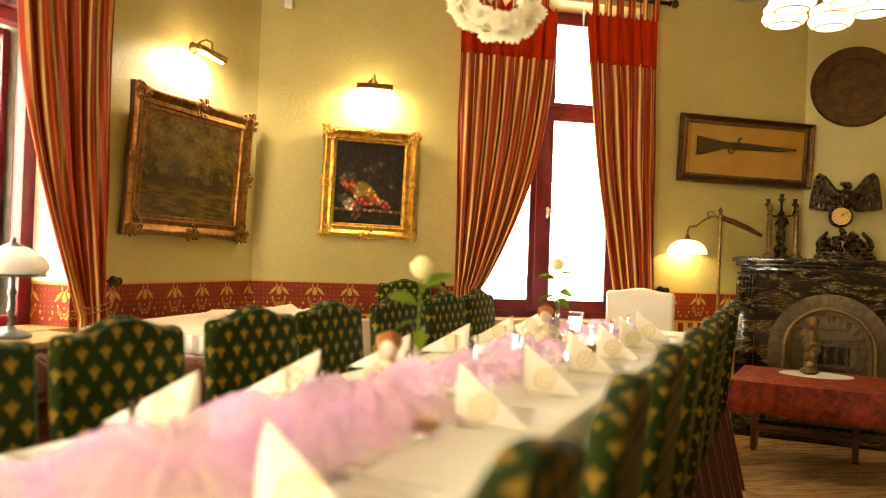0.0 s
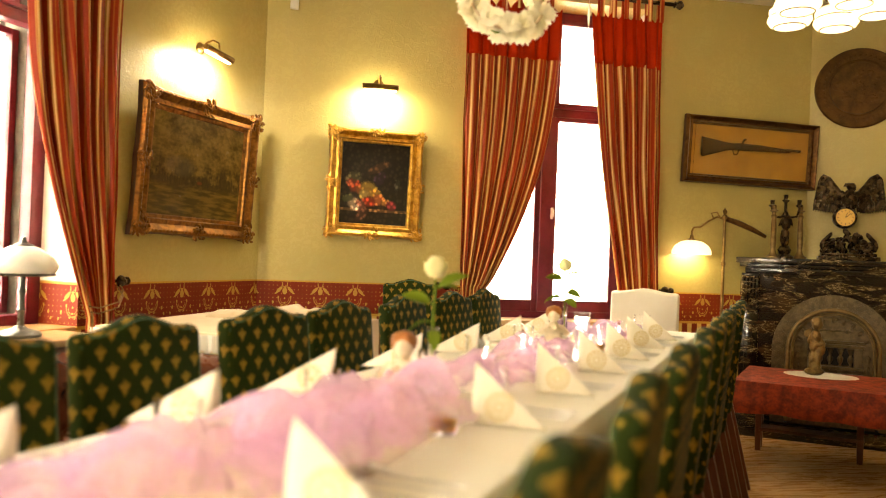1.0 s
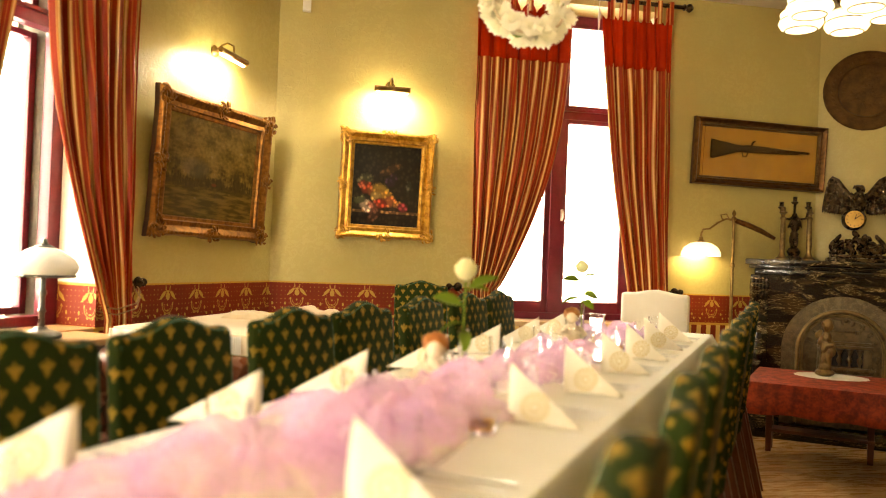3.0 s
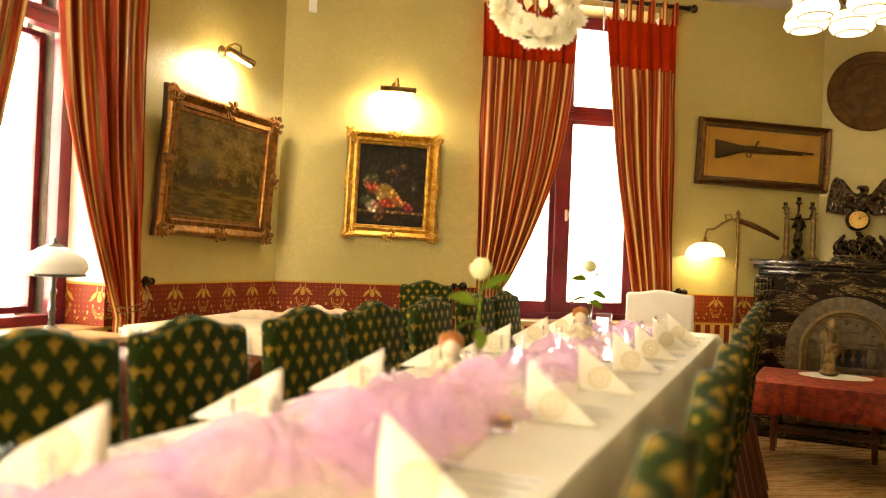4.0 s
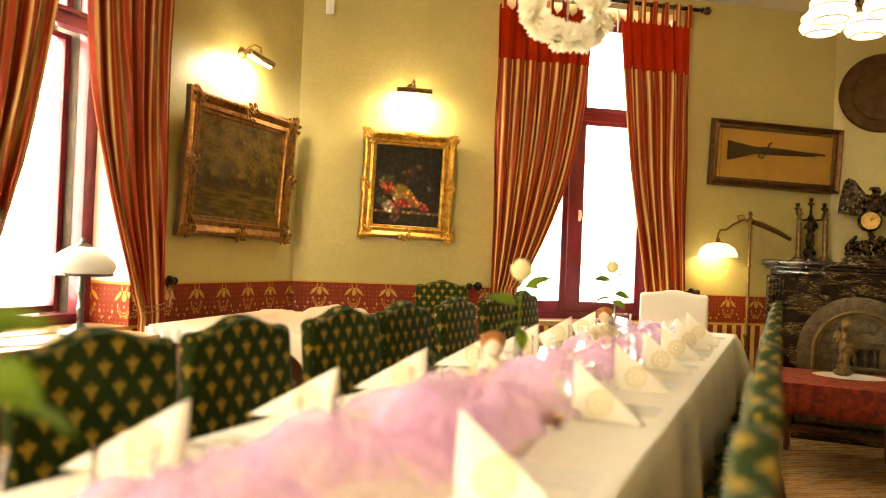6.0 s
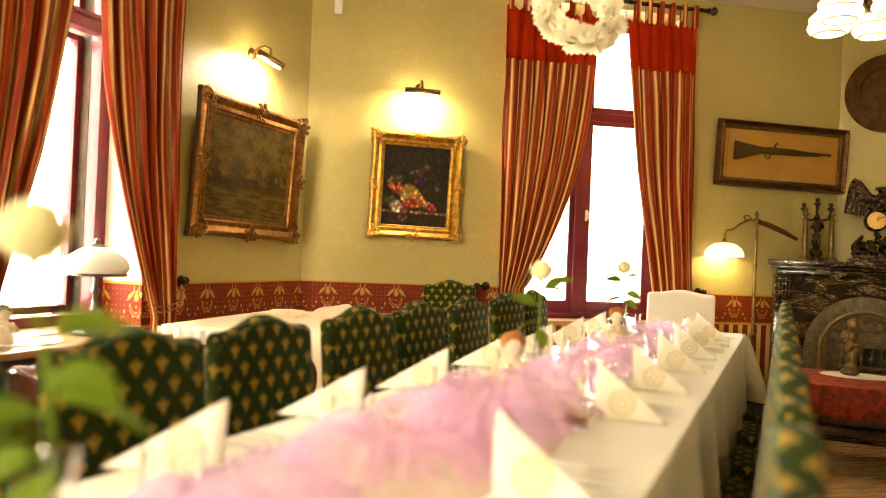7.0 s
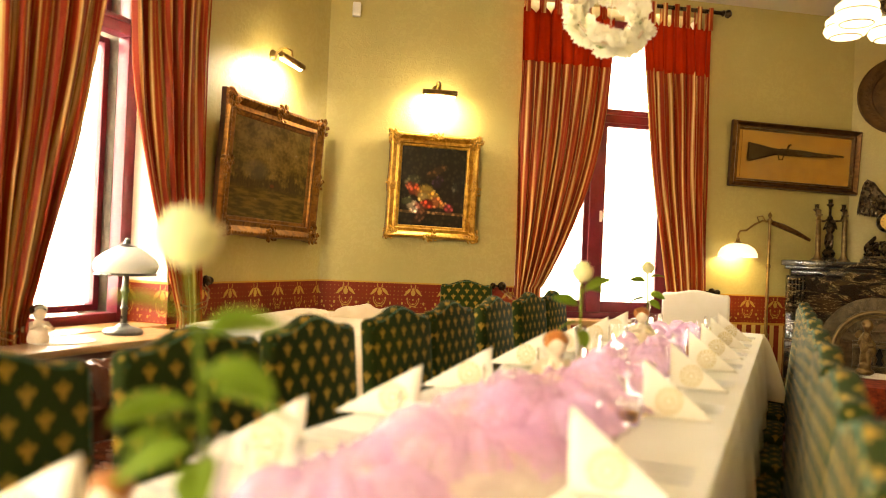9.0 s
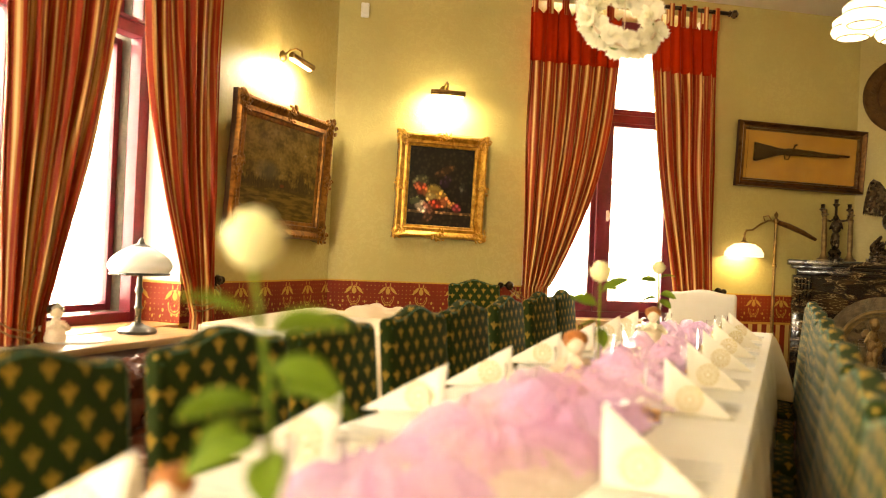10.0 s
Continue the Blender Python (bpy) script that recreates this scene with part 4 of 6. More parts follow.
    box(bm, (-w / 2 + 0.01, -0.003, -h / 2 + 0.01), (w / 2 - 0.01, -0.001, h / 2 - 0.01))
    part("backing", bm, LEG, ob, smooth=False)
    return ob


picture("landscape_painting", LEFTM @ pose(3.408, -0.030, 1.52, 3.0, 0.6, 0), 0.94, 0.74, 0.105, 0.055, OLDGOLD, SCENERY, "dark oil landscape in a carved brown-gilt frame", 0.035, 3)
picture("still_life_painting", FARM @ pose(0.714, -0.02, 1.541, 1.5, 1.0, 0), 0.60, 0.685, 0.085, 0.06, GOLD, FRUIT, "dark fruit still life in a carved gold frame", 0.03, 7)


def gun_picture():
    ob = picture("framed_rifle", FARM @ pose(3.366, -0.03, 1.908, 2.5, 0.8, 0), 1.03, 0.468, 0.062, 0.055, BROWNGILT, BOARD, "old hunting gun mounted on amber board in a dark gilt frame", 0.0, 11)
    bm = B_()
    slab(bm, [(-0.39, 0.085), (-0.39, -0.045), (-0.37, -0.05), (-0.19, 0.005), (-0.10, 0.018), (-0.09, 0.05), (-0.20, 0.058)], -0.040, -0.022, "y", 0.006)
    slab(bm, [(-0.13, 0.008), (0.10, 0.014), (0.30, 0.022), (0.30, 0.040), (0.06, 0.058), (-0.13, 0.060)], -0.038, -0.022, "y", 0.005)
    part("gun_stock", bm, GUN, ob)
    bm = B_()
    tube(bm, [(-0.10, -0.032, 0.048), (0.38, -0.032, 0.038)], 0.008, 8)
    tube(bm, [(-0.08, -0.032, 0.052), (-0.07, -0.036, 0.085), (-0.055, -0.036, 0.09)], 0.007, 6)
    tube(bm, [(-0.15, -0.032, 0.01), (-0.14, -0.032, -0.02), (-0.115, -0.032, -0.022), (-0.10, -0.032, 0.015)], 0.004, 6)
    part("gun_barrel", bm, GUN, ob)
    bm = B_()
    box(bm, (-0.45, -0.048, -0.195), (0.45, -0.045, 0.195))
    g = part("glazing", bm, GLASS, ob, smooth=False)
    g.visible_shadow = False


gun_picture()


def picture_light(m, label):
    """A brass tube lamp on a curved arm, over a picture; y is outwards into the wall."""
    ob = thing("picture_light", m, label, "wall lamp", "picture lights")
    bm = B_()
    lathe(bm, [(0, 0), (0.03, 0), (0.034, 0.008), (0.022, 0.02), (0, 0.024)], n=18, m=pose(0, 0, 0, 90))
    part("backplate", bm, BRASS, ob)
    bm = B_()
    tube(bm, [(0, -0.01, 0), (0, -0.05, 0.03), (0, -0.09, 0.04), (0, -0.13, 0.02), (0, -0.14, -0.03)], 0.006, 8)
    part("arm", bm, BRASS, ob)
    bm = B_()
    pts = [pose(0, -0.14, -0.04) @ Vector((x, 0, 0)) for x in (-0.115, -0.112, 0, 0.112, 0.115)]
    tube(bm, pts, [0.012, 0.018, 0.018, 0.018, 0.012], 14)
    part("shade", bm, BRASS, ob)
    bm = B_()
    tube(bm, [(-0.10, -0.13, -0.058), (0.10, -0.13, -0.058)], 0.008, 8)
    part("bulb", bm, HOT, ob)
    return ob


PL = LEFTM @ pose(3.425, 0, 2.195, 0, 5, 0)
PF = FARM @ pose(0.717, 0, 2.185)
picture_light(PL, "brass tube picture light above the landscape, lit")
picture_light(PF, "brass tube picture light above the still life, lit")
for nm, m in (("picture_lamp_west", PL), ("picture_lamp_north_west", PF)):
    lamp(nm, "AREA", m @ pose(0, -0.125, -0.075, 26, 0, 0), 6, (1.0, 0.95, 0.86), 0.2, 0.02)
    lamp(nm + "_glow", "POINT", m @ pose(0, -0.12, -0.10), 2.4, (1.0, 0.95, 0.86), 0.03)

bm = B_()
box(bm, (-0.026, -0.04, -0.045), (0.026, 0.0, 0.045), 0.008)
box(bm, (-0.019, -0.046, -0.03), (0.019, -0.038, 0.012), 0.004)
tagged(part("alarm_detector", bm, WHITEP), "small white alarm detector high on the wall", "alarm detector").matrix_world = FARM @ pose(0.165, 0, 2.665)


# ---- by the fireplace ----
def fireplace():
    ob = thing("fireplace", pose(0.394, 5.66, 0), "black marble fireplace with a cast-iron arched insert", "fireplace")
    bm = B_()
    R, zc = 0.37, 0.565
    left = [(-0.46, 0.0), (-0.46, 1.06), (0.46, 1.06), (0.46, 0.0), (R, 0.0), (R, zc)] + arc((0, zc), R, 0, 180, 24)[1:] + [(-R, 0.0)]
    slab(bm, left, 0.02, 0.46, "y")
    body = part("surround", bm, MARBLE, ob)
    bm = B_()
    box(bm, (-0.615, -0.045, 1.130), (0.615, 0.47, 1.168), 0.008)
    box(bm, (-0.59, -0.02, 1.105), (0.59, 0.46, 1.130), 0.006)
    box(bm, (-0.555, 0.0, 1.06), (0.555, 0.46, 1.105), 0.01)
    part("mantel_shelf", bm, MARBLE, ob)
    for s in (-1, 1):
        bm = B_()
        box(bm, (s * 0.52 - 0.058, 0.0, 0.10), (s * 0.52 + 0.058, 0.46, 0.80), 0.008)
        box(bm, (s * 0.52 - 0.068, -0.02, 0.0), (s * 0.52 + 0.068, 0.46, 0.10), 0.008)
        box(bm, (s * 0.52 - 0.03, -0.012, 0.16), (s * 0.52 + 0.03, 0.01, 0.74), 0.008)
        part("pilaster", bm, MARBLE, ob)
        bm = B_()
        for r, y, z in ((0.075, -0.005, 0.965), (0.05, 0.03, 0.835)):
            lathe(bm, [(0, -0.062), (r * 0.75, -0.062), (r, -0.05), (r * 0.93, 0.0), (r, 0.05), (r * 0.75, 0.062), (0, 0.062)], n=20, m=pose(s * 0.52, y, z, 0, 90, 0))
        for k in range(-2, 3):
            tube(bm, [(s * 0.52 + k * 0.022, -0.05, 1.04), (s * 0.52 + k * 0.022, -0.086, 0.98), (s * 0.52 + k * 0.02, -0.07, 0.91), (s * 0.52 + k * 0.018, -0.012, 0.86), (s * 0.52 + k * 0.016, -0.02, 0.81)], 0.011, 6)
        box(bm, (s * 0.52 - 0.058, 0.0, 0.80), (s * 0.52 + 0.058, 0.46, 1.06), 0.006)
        part("scroll_bracket", bm, MARBLE, ob)
    # arched iron insert
    bm = B_()
    pts = [(R, 0.06)] + arc((0, zc), R, 0, 180, 28) + [(-R, 0.06)]
    inner = [(-0.28, 0.06)] + arc((0, zc), 0.28, 180, 0, 28) + [(0.28, 0.06)]
    slab(bm, pts + inner, 0.02, 0.05, "y")
    hood = part("iron_surround", bm, IRON, ob)
    bm = B_()
    for i in range(84):
        a = radians(-24 + 228 * i / 83)
        for j in range(7):
            r = 0.292 + 0.0118 * j
            aa = a + (0.024 if j % 2 else 0)
            blob(bm, (r * math.cos(aa), 0.019, zc + r * math.sin(aa)), (0.0046, 0.004, 0.0046), 1)
    tagged(part("stud_pattern", bm, IRON, hood), kind="stuff")
    bm = B_()
    for r, t, y in ((0.272, 0.014, 0.006), (0.250, 0.007, 0.016), (0.238, 0.004, 0.026)):
        tube(bm, [(r, y, 0.08)] + [(x, y, z) for x, z in arc((0, zc), r, 0, 180, 36)] + [(-r, y, 0.08)], t, 10)
    part("arch_ring", bm, RING, hood, "worn brass-coloured arch moulding")
    bm = B_()
    slab(bm, [(-0.262, 0.06), (0.262, 0.06)] + arc((0, zc), 0.262, 0, 180, 24), 0.04, 0.06, "y")
    for k in range(9):
        a = radians(20 + 17.5 * k)
        blob(bm, (0.205 * math.cos(a), 0.036, zc + 0.205 * math.sin(a)), (0.022, 0.008, 0.012), 2, Matrix.Rotation(-a, 4, "Y"), 0.3)
    for s in (-1, 1):
        for k in range(4):
            blob(bm, (s * 0.212, 0.036, 0.30 + 0.075 * k), (0.014, 0.008, 0.026), 2, None, 0.4)
    door = part("iron_door", bm, IRON, ob)
    bm = B_()
    tube(bm, [(-0.14, 0.034, 0.70), (-0.085, 0.034, 0.77), (0.03, 0.034, 0.79), (0.115, 0.034, 0.755), (0.115, 0.034, 0.70), (-0.14, 0.034, 0.70)], 0.0055, 8)
    box(bm, (0.075, 0.018, 0.685), (0.10, 0.036, 0.712), 0.004)
    lathe(bm, [(0.014, 0), (0.012, 0.008), (0.005, 0.014), (0.009, 0.024), (0, 0.03)], n=12, m=pose(0.02, 0.038, 0.775, 90))
    part("flap", bm, IRON, door)
    # nothing is cut out here: a black plate puts in the hollow's shade
    bm = B_()
    box(bm, (-0.095, 0.030, 0.475), (0.125, 0.041, 0.590))
    part("dark_grate_plate", bm, BLACK, ob, "black hollow behind the grate")
    bm = B_()
    for z, e in ((0.455, 0.011), (0.600, 0.011), (0.630, 0.006), (0.415, 0.007)):
        box(bm, (-0.15, 0.010, z - e), (0.185, 0.036, z + e), 0.004)
    for x in (-0.122, 0.150):
        box(bm, (x - 0.026, 0.012, 0.466), (x + 0.026, 0.036, 0.589), 0.005)
    part("grate_frame", bm, IRON, ob)
    for k in range(4):
        x = -0.075 + 0.060 * k
        bm = B_()
        lathe(bm, [(0.008, 0), (0.008, 0.018), (0.016, 0.032), (0.019, 0.05), (0.010, 0.066), (0.008, 0.075), (0.015, 0.092), (0.024, 0.118)], (x, 0.022, 0.470), 12)
        part("baluster", bm, IRON, ob)
    bm = B_()
    box(bm, (-0.64, -0.26, 0.0), (0.64, -0.02, 0.055), 0.006)
    part("hearth", bm, MARBLE, ob)


fireplace()


def statue(name, m, label, category, mat, blobs, seed=1, rough=0.2):
    """A small sculpture in one mesh, from rounded masses: centre, radii, tilt about y."""
    bm = B_()
    for c, r, tilt in blobs:
        blob(bm, c, tuple(q * 1.10 for q in r), 2, Matrix.Rotation(radians(tilt), 4, "Y"), rough)
    ob = part(name, bm, mat, mods=(("REMESH", {"voxel": 0.004}),))
    ob.matrix_world = m
    return tagged(ob, label, category)


def eagle_clock():
    ob = thing("mantel_clock", pose(0.48, 5.84, 1.168), "dark bronze mantel clock crowned by an eagle with spread wings", "clock")
    bm = B_()
    box(bm, (-0.185, -0.085, 0), (0.185, 0.085, 0.028), 0.006)
    box(bm, (-0.165, -0.075, 0.028), (0.165, 0.075, 0.05), 0.006)
    part("plinth", bm, BRONZE, ob)
    bm = B_()
    rnd = random.Random(5)
    for i in range(60):
        x = rnd.uniform(-0.15, 0.15)
        z = 0.055 + rnd.uniform(0, 0.15) * (1 - abs(x) / 0.24)
        blob(bm, (x, rnd.uniform(-0.075, 0.04), z), (rnd.uniform(0.014, 0.03), rnd.uniform(0.014, 0.024), rnd.uniform(0.012, 0.026)), 2, Matrix.Rotation(rnd.uniform(0, 3), 4, "Y"), 0.35)
    for s in (-1, 1):
        tube(bm, [(s * (0.125 + 0.045 * math.sin(0.42 * k) * (1 - k / 16)), -0.03, 0.06 + 0.013 * k - 0.03 * max(0, k - 8) / 4) for k in range(13)], [0.020 - 0.0008 * k for k in range(13)], 10)
        for k in range(6):
            blob(bm, (s * (0.06 + 0.018 * k), -0.075, 0.075 + 0.012 * math.sin(k * 1.9)), (0.014, 0.010, 0.016), 2, Matrix.Rotation(k * 0.7, 4, "Y"), 0.3)
    part("rocky_base", bm, BRONZE, ob)
    bm = B_()
    lathe(bm, [(0, -0.05), (0.066, -0.05), (0.074, -0.03), (0.074, 0.03), (0.06, 0.05), (0, 0.05)], n=28, m=pose(-0.03, -0.03, 0.288, 90))
    case = part("clock_case", bm, BRONZE, ob)
    bm = B_()
    lathe(bm, [(0, 0), (0.056, 0), (0.058, 0.004), (0, 0.006)], n=32, m=pose(-0.03, -0.081, 0.288, 90))
    part("dial", bm, DIAL, case, "ivory-yellow dial")
    bm = B_()
    for a, ln in ((40, 0.046), (70, 0.034)):
        v = Vector((math.cos(radians(a)), 0, math.sin(radians(a)))) * ln
        tube(bm, [(-0.03, -0.089, 0.288), (-0.03 + v.x, -0.089, 0.288 + v.z)], 0.002, 5)
    for k in range(12):
        c, s = math.cos(radians(30 * k)), math.sin(radians(30 * k))
        tube(bm, [(-0.03 + 0.040 * c, -0.088, 0.288 + 0.040 * s), (-0.03 + 0.051 * c, -0.088, 0.288 + 0.051 * s)], 0.0018, 4)
    part("pointers", bm, BLACK, case)
    bm = B_()
    blob(bm, (0.0, 0.0, 0.41), (0.055, 0.05, 0.075), 2, None, 0.15)
    blob(bm, (0.012, -0.012, 0.495), (0.026, 0.028, 0.034), 2, None, 0.1)
    tube(bm, [(0.012, -0.01, 0.49), (-0.012, -0.02, 0.508), (-0.03, -0.02, 0.512), (-0.042, -0.02, 0.498)], [0.026, 0.022, 0.012, 0.002], 8)
    tube(bm, [(0.0, 0.01, 0.38), (0.0, 0.02, 0.34), (0, 0.03, 0.30)], [0.03, 0.04, 0.05], 8)
    for s in (-1, 1):
        pts = [(s * 0.03, 0.0, 0.43), (s * 0.07, 0.01, 0.455), (s * 0.105, 0.012, 0.505), (s * 0.135, 0.012, 0.555), (s * 0.165, 0.012, 0.575), (s * 0.185, 0.012, 0.560)]
        tube(bm, pts, [0.030, 0.030, 0.026, 0.022, 0.016, 0.006], 10)
        for ring, (cnt, reach) in enumerate(((12, 1.0), (10, 0.62), (8, 0.34))):
            for k in range(cnt):
                f = k / (cnt - 1)
                x0, z0 = s * (0.050 + 0.130 * f), 0.44 + 0.125 * f ** 0.9
                ln = (0.11 + 0.115 * f ** 0.7) * reach
                tip = (x0 + s * (0.004 + 0.034 * f) * reach, z0 - ln)
                blob(bm, ((x0 + tip[0]) / 2, 0.016 - 0.008 * ring - 0.003 * (k % 2), (z0 + tip[1]) / 2), (0.0125, 0.007, ln * 0.56), 2, Matrix.Rotation(-math.atan2(tip[0] - x0, ln), 4, "Y"))
    for k in range(30):
        a, z = rnd.uniform(-2.8, 0.4), rnd.uniform(0.35, 0.47)
        blob(bm, (0.050 * math.cos(a), 0.045 * math.sin(a), z), (0.010, 0.008, 0.017), 1, Matrix.Rotation(rnd.uniform(-0.4, 0.4), 4, "Y"))
    part("eagle", bm, BRONZE, ob, "spread-winged bronze eagle", mods=(("REMESH", {"voxel": 0.0032}),))


eagle_clock()


def candelabra():
    ob = thing("candelabrum", pose(0.085, 5.80, 1.168), "dark bronze figure candelabrum on the mantel", "candelabrum")
    bm = B_()
    lathe(bm, [(0, 0), (0.06, 0), (0.06, 0.015), (0.035, 0.03), (0.045, 0.06), (0.03, 0.085), (0.02, 0.09)], n=18)
    part("base", bm, BRONZE, ob)
    bm = B_()
    for c, r, t in (((0, 0, 0.15), (0.028, 0.026, 0.07), 4), ((0.004, -0.004, 0.24), (0.032, 0.028, 0.05), -6), ((0, -0.005, 0.305), (0.02, 0.021, 0.024), 0), ((-0.02, -0.005, 0.26), (0.012, 0.012, 0.045), 25), ((0.028, 0, 0.27), (0.011, 0.011, 0.05), -25), ((0.012, -0.015, 0.11), (0.015, 0.015, 0.05), 10)):
        blob(bm, c, r, 2, Matrix.Rotation(radians(t), 4, "Y"), 0.2)
    part("column", bm, BRONZE, ob)
    for s in (-1, 0, 1):
        bm = B_()
        if s:
            tube(bm, [(0, 0, 0.31), (s * 0.03, 0, 0.285), (s * 0.07, 0, 0.29), (s * 0.085, 0, 0.33), (s * 0.085, 0, 0.35)], 0.008, 8)
        else:
            tube(bm, [(0, 0, 0.31), (0, 0, 0.385)], 0.009, 8)
        top = 0.35 if s else 0.385
        lathe(bm, [(0.008, 0), (0.022, 0.012), (0.024, 0.02), (0.013, 0.024), (0.014, 0.05), (0.018, 0.054), (0, 0.054)], (s * 0.085, 0, top), 14)
        part("arm", bm, BRONZE, ob)


candelabra()


def candlestick(x, y):
    ob = thing("candlestick", pose(x, y, 1.168), "turned antique brass candlestick on the mantel", "candlestick", "candlesticks")
    bm = B_()
    lathe(bm, [(0, 0), (0.045, 0), (0.045, 0.012), (0.03, 0.022), (0.02, 0.04), (0.016, 0.06), (0.019, 0.10), (0.018, 0.22), (0.015, 0.27), (0.022, 0.29), (0.013, 0.30), (0.013, 0.32)], n=16)
    part("stem", bm, ANTIQUE, ob)
    bm = B_()
    lathe(bm, [(0.013, 0), (0.026, 0.008), (0.026, 0.014), (0.014, 0.018), (0.015, 0.045), (0, 0.045)], (0, 0, 0.318), 16)
    part("socket", bm, ANTIQUE, ob)


candlestick(0.012, 5.76)
candlestick(0.182, 5.82)


def floor_lamp():
    x, y = -0.306, 5.72
    ob = thing("floor_lamp", pose(x, y, 0), "brass bridge floor lamp with a lit white glass shade", "floor lamp")
    bm = B_()
    lathe(bm, [(0, 0), (0.14, 0), (0.14, 0.012), (0.09, 0.025), (0.03, 0.045), (0.014, 0.07)], n=24)
    part("base", bm, BRASS, ob)
    bm = B_()
    lathe(bm, [(0.012, 0.06), (0.012, 0.60), (0.02, 0.61), (0.02, 0.63), (0.011, 0.64), (0.011, 1.10), (0.016, 1.105), (0.016, 1.125), (0.011, 1.13), (0.011, 1.42), (0.02, 1.43), (0.02, 1.45), (0.008, 1.46), (0.016, 1.485), (0.0, 1.51)], n=14)
    part("pole", bm, BRASS, ob)
    bm = B_()
    ax, ay = -0.205, -0.15
    tube(bm, [(0, 0, 1.435), (ax * 0.25, ay * 0.25, 1.44), (ax * 0.5, ay * 0.5, 1.41), (ax * 0.75, ay * 0.75, 1.365), (ax * 0.95, ay * 0.95, 1.36), (ax, ay, 1.33), (ax, ay, 1.29)], 0.007, 8)
    tube(bm, [(ax * 0.12, ay * 0.12, 1.43), (ax * 0.25, ay * 0.25, 1.475), (ax * 0.42, ay * 0.42, 1.465), (ax * 0.36, ay * 0.36, 1.435)], 0.005, 6)
    part("arm", bm, BRASS, ob)
    bm = B_()
    tube(bm, [(0.0, 0, 1.435), (0.09, 0.03, 1.405), (0.18, 0.06, 1.365), (0.27, 0.09, 1.315)], [0.017, 0.02, 0.018, 0.012], 8)
    part("counter_arm", bm, BROWNGILT, ob, "dark curved counterweight arm")
    bm = B_()
    lathe(bm, [(0.0, 0.075), (0.012, 0.07), (0.014, 0.05), (0.03, 0.04), (0.03, 0.03)], (ax, ay, 1.235), 14)
    part("shade_cap", bm, BRASS, ob)
    bm = B_()
    lathe(bm, [(0.028, 0.098), (0.07, 0.090), (0.112, 0.062), (0.131, 0.028), (0.134, 0.0), (0.126, 0.0), (0.121, 0.027), (0.103, 0.055), (0.066, 0.081), (0.028, 0.088)], (ax, ay, 1.172), 28)
    part("shade", bm, MILK, ob, "glowing white opal glass shade")
    lamp("floor_lamp_bulb", "POINT", pose(x + ax, y + ay, 1.208), 3.2, (1.0, 0.86, 0.62), 0.03)


floor_lamp()


def plaque():
    ob = thing("wall_plaque", pose(0.545, YF, 2.40), "large round carved dark wooden plaque on the wall", "wall plaque")
    bm = B_()
    lathe(bm, [(0, 0.0), (0.283, 0.0), (0.286, 0.012), (0.275, 0.026), (0.262, 0.020), (0.25, 0.018), (0.205, 0.016), (0.198, 0.024), (0.190, 0.026), (0.182, 0.014), (0, 0.012)], n=64, m=pose(0, 0, 0, 90))
    part("disc", bm, PLAQUE, ob)
    bm = B_()
    rnd = random.Random(2)
    for k in range(44):
        a = 2 * math.pi * k / 44
        blob(bm, (0.228 * math.cos(a), -0.018, 0.228 * math.sin(a)), (0.016, 0.005, 0.009), 1, Matrix.Rotation(-a + 0.6, 4, "Y"))
    for k in range(40):
        a, r = rnd.uniform(0, 6.28), 0.16 * math.sqrt(rnd.random())
        blob(bm, (r * math.cos(a), -0.013, r * math.sin(a) * 0.8), (rnd.uniform(0.01, 0.035), 0.006, rnd.uniform(0.008, 0.02)), 1, Matrix.Rotation(rnd.uniform(0, 3), 4, "Y"))
    part("relief", bm, PLAQUE, ob)


plaque()


def coffee_table():
    ob = thing("side_table", pose(0.325, 4.79, 0, 0, 0, -6), "low dark wooden table under a red velvet cloth", "side table")
    bm = B_()
    box(bm, (-0.46, -0.34, 0.44), (0.46, 0.34, 0.474), 0.005)
    part("tabletop", bm, LEG, ob)
    bm = B_()
    box(bm, (-0.40, 0.18, 0.12), (0.16, 0.32, 0.14), 0.004)
    part("lower_shelf", bm, LEG, ob)
    for x in (-0.40, 0.14):
        for y in (0.20, 0.30):
            bm = B_()
            box(bm, (x - 0.022, y - 0.022, 0), (x + 0.022, y + 0.022, 0.44), 0.004)
            for v in bm.verts:
                if v.co.z < 0.1:
                    v.co.x, v.co.y = x + (v.co.x - x) * 0.7, y + (v.co.y - y) * 0.7
            part("leg", bm, LEG, ob)
        bm = B_()
        box(bm, (x - 0.02, -0.28, 0.40), (x + 0.02, 0.32, 0.44), 0.004)
        part("bearer", bm, LEG, ob)
    cl = thing("table_cover", pose(0.325, 4.79, 0, 0, 0, -6), "rust-red velvet cloth draped over the low table", "tablecloth")
    drape_cloth(cl, 0.475, 0.355, 0.482, 0.165, REDCLOTH, 0.012, 5)


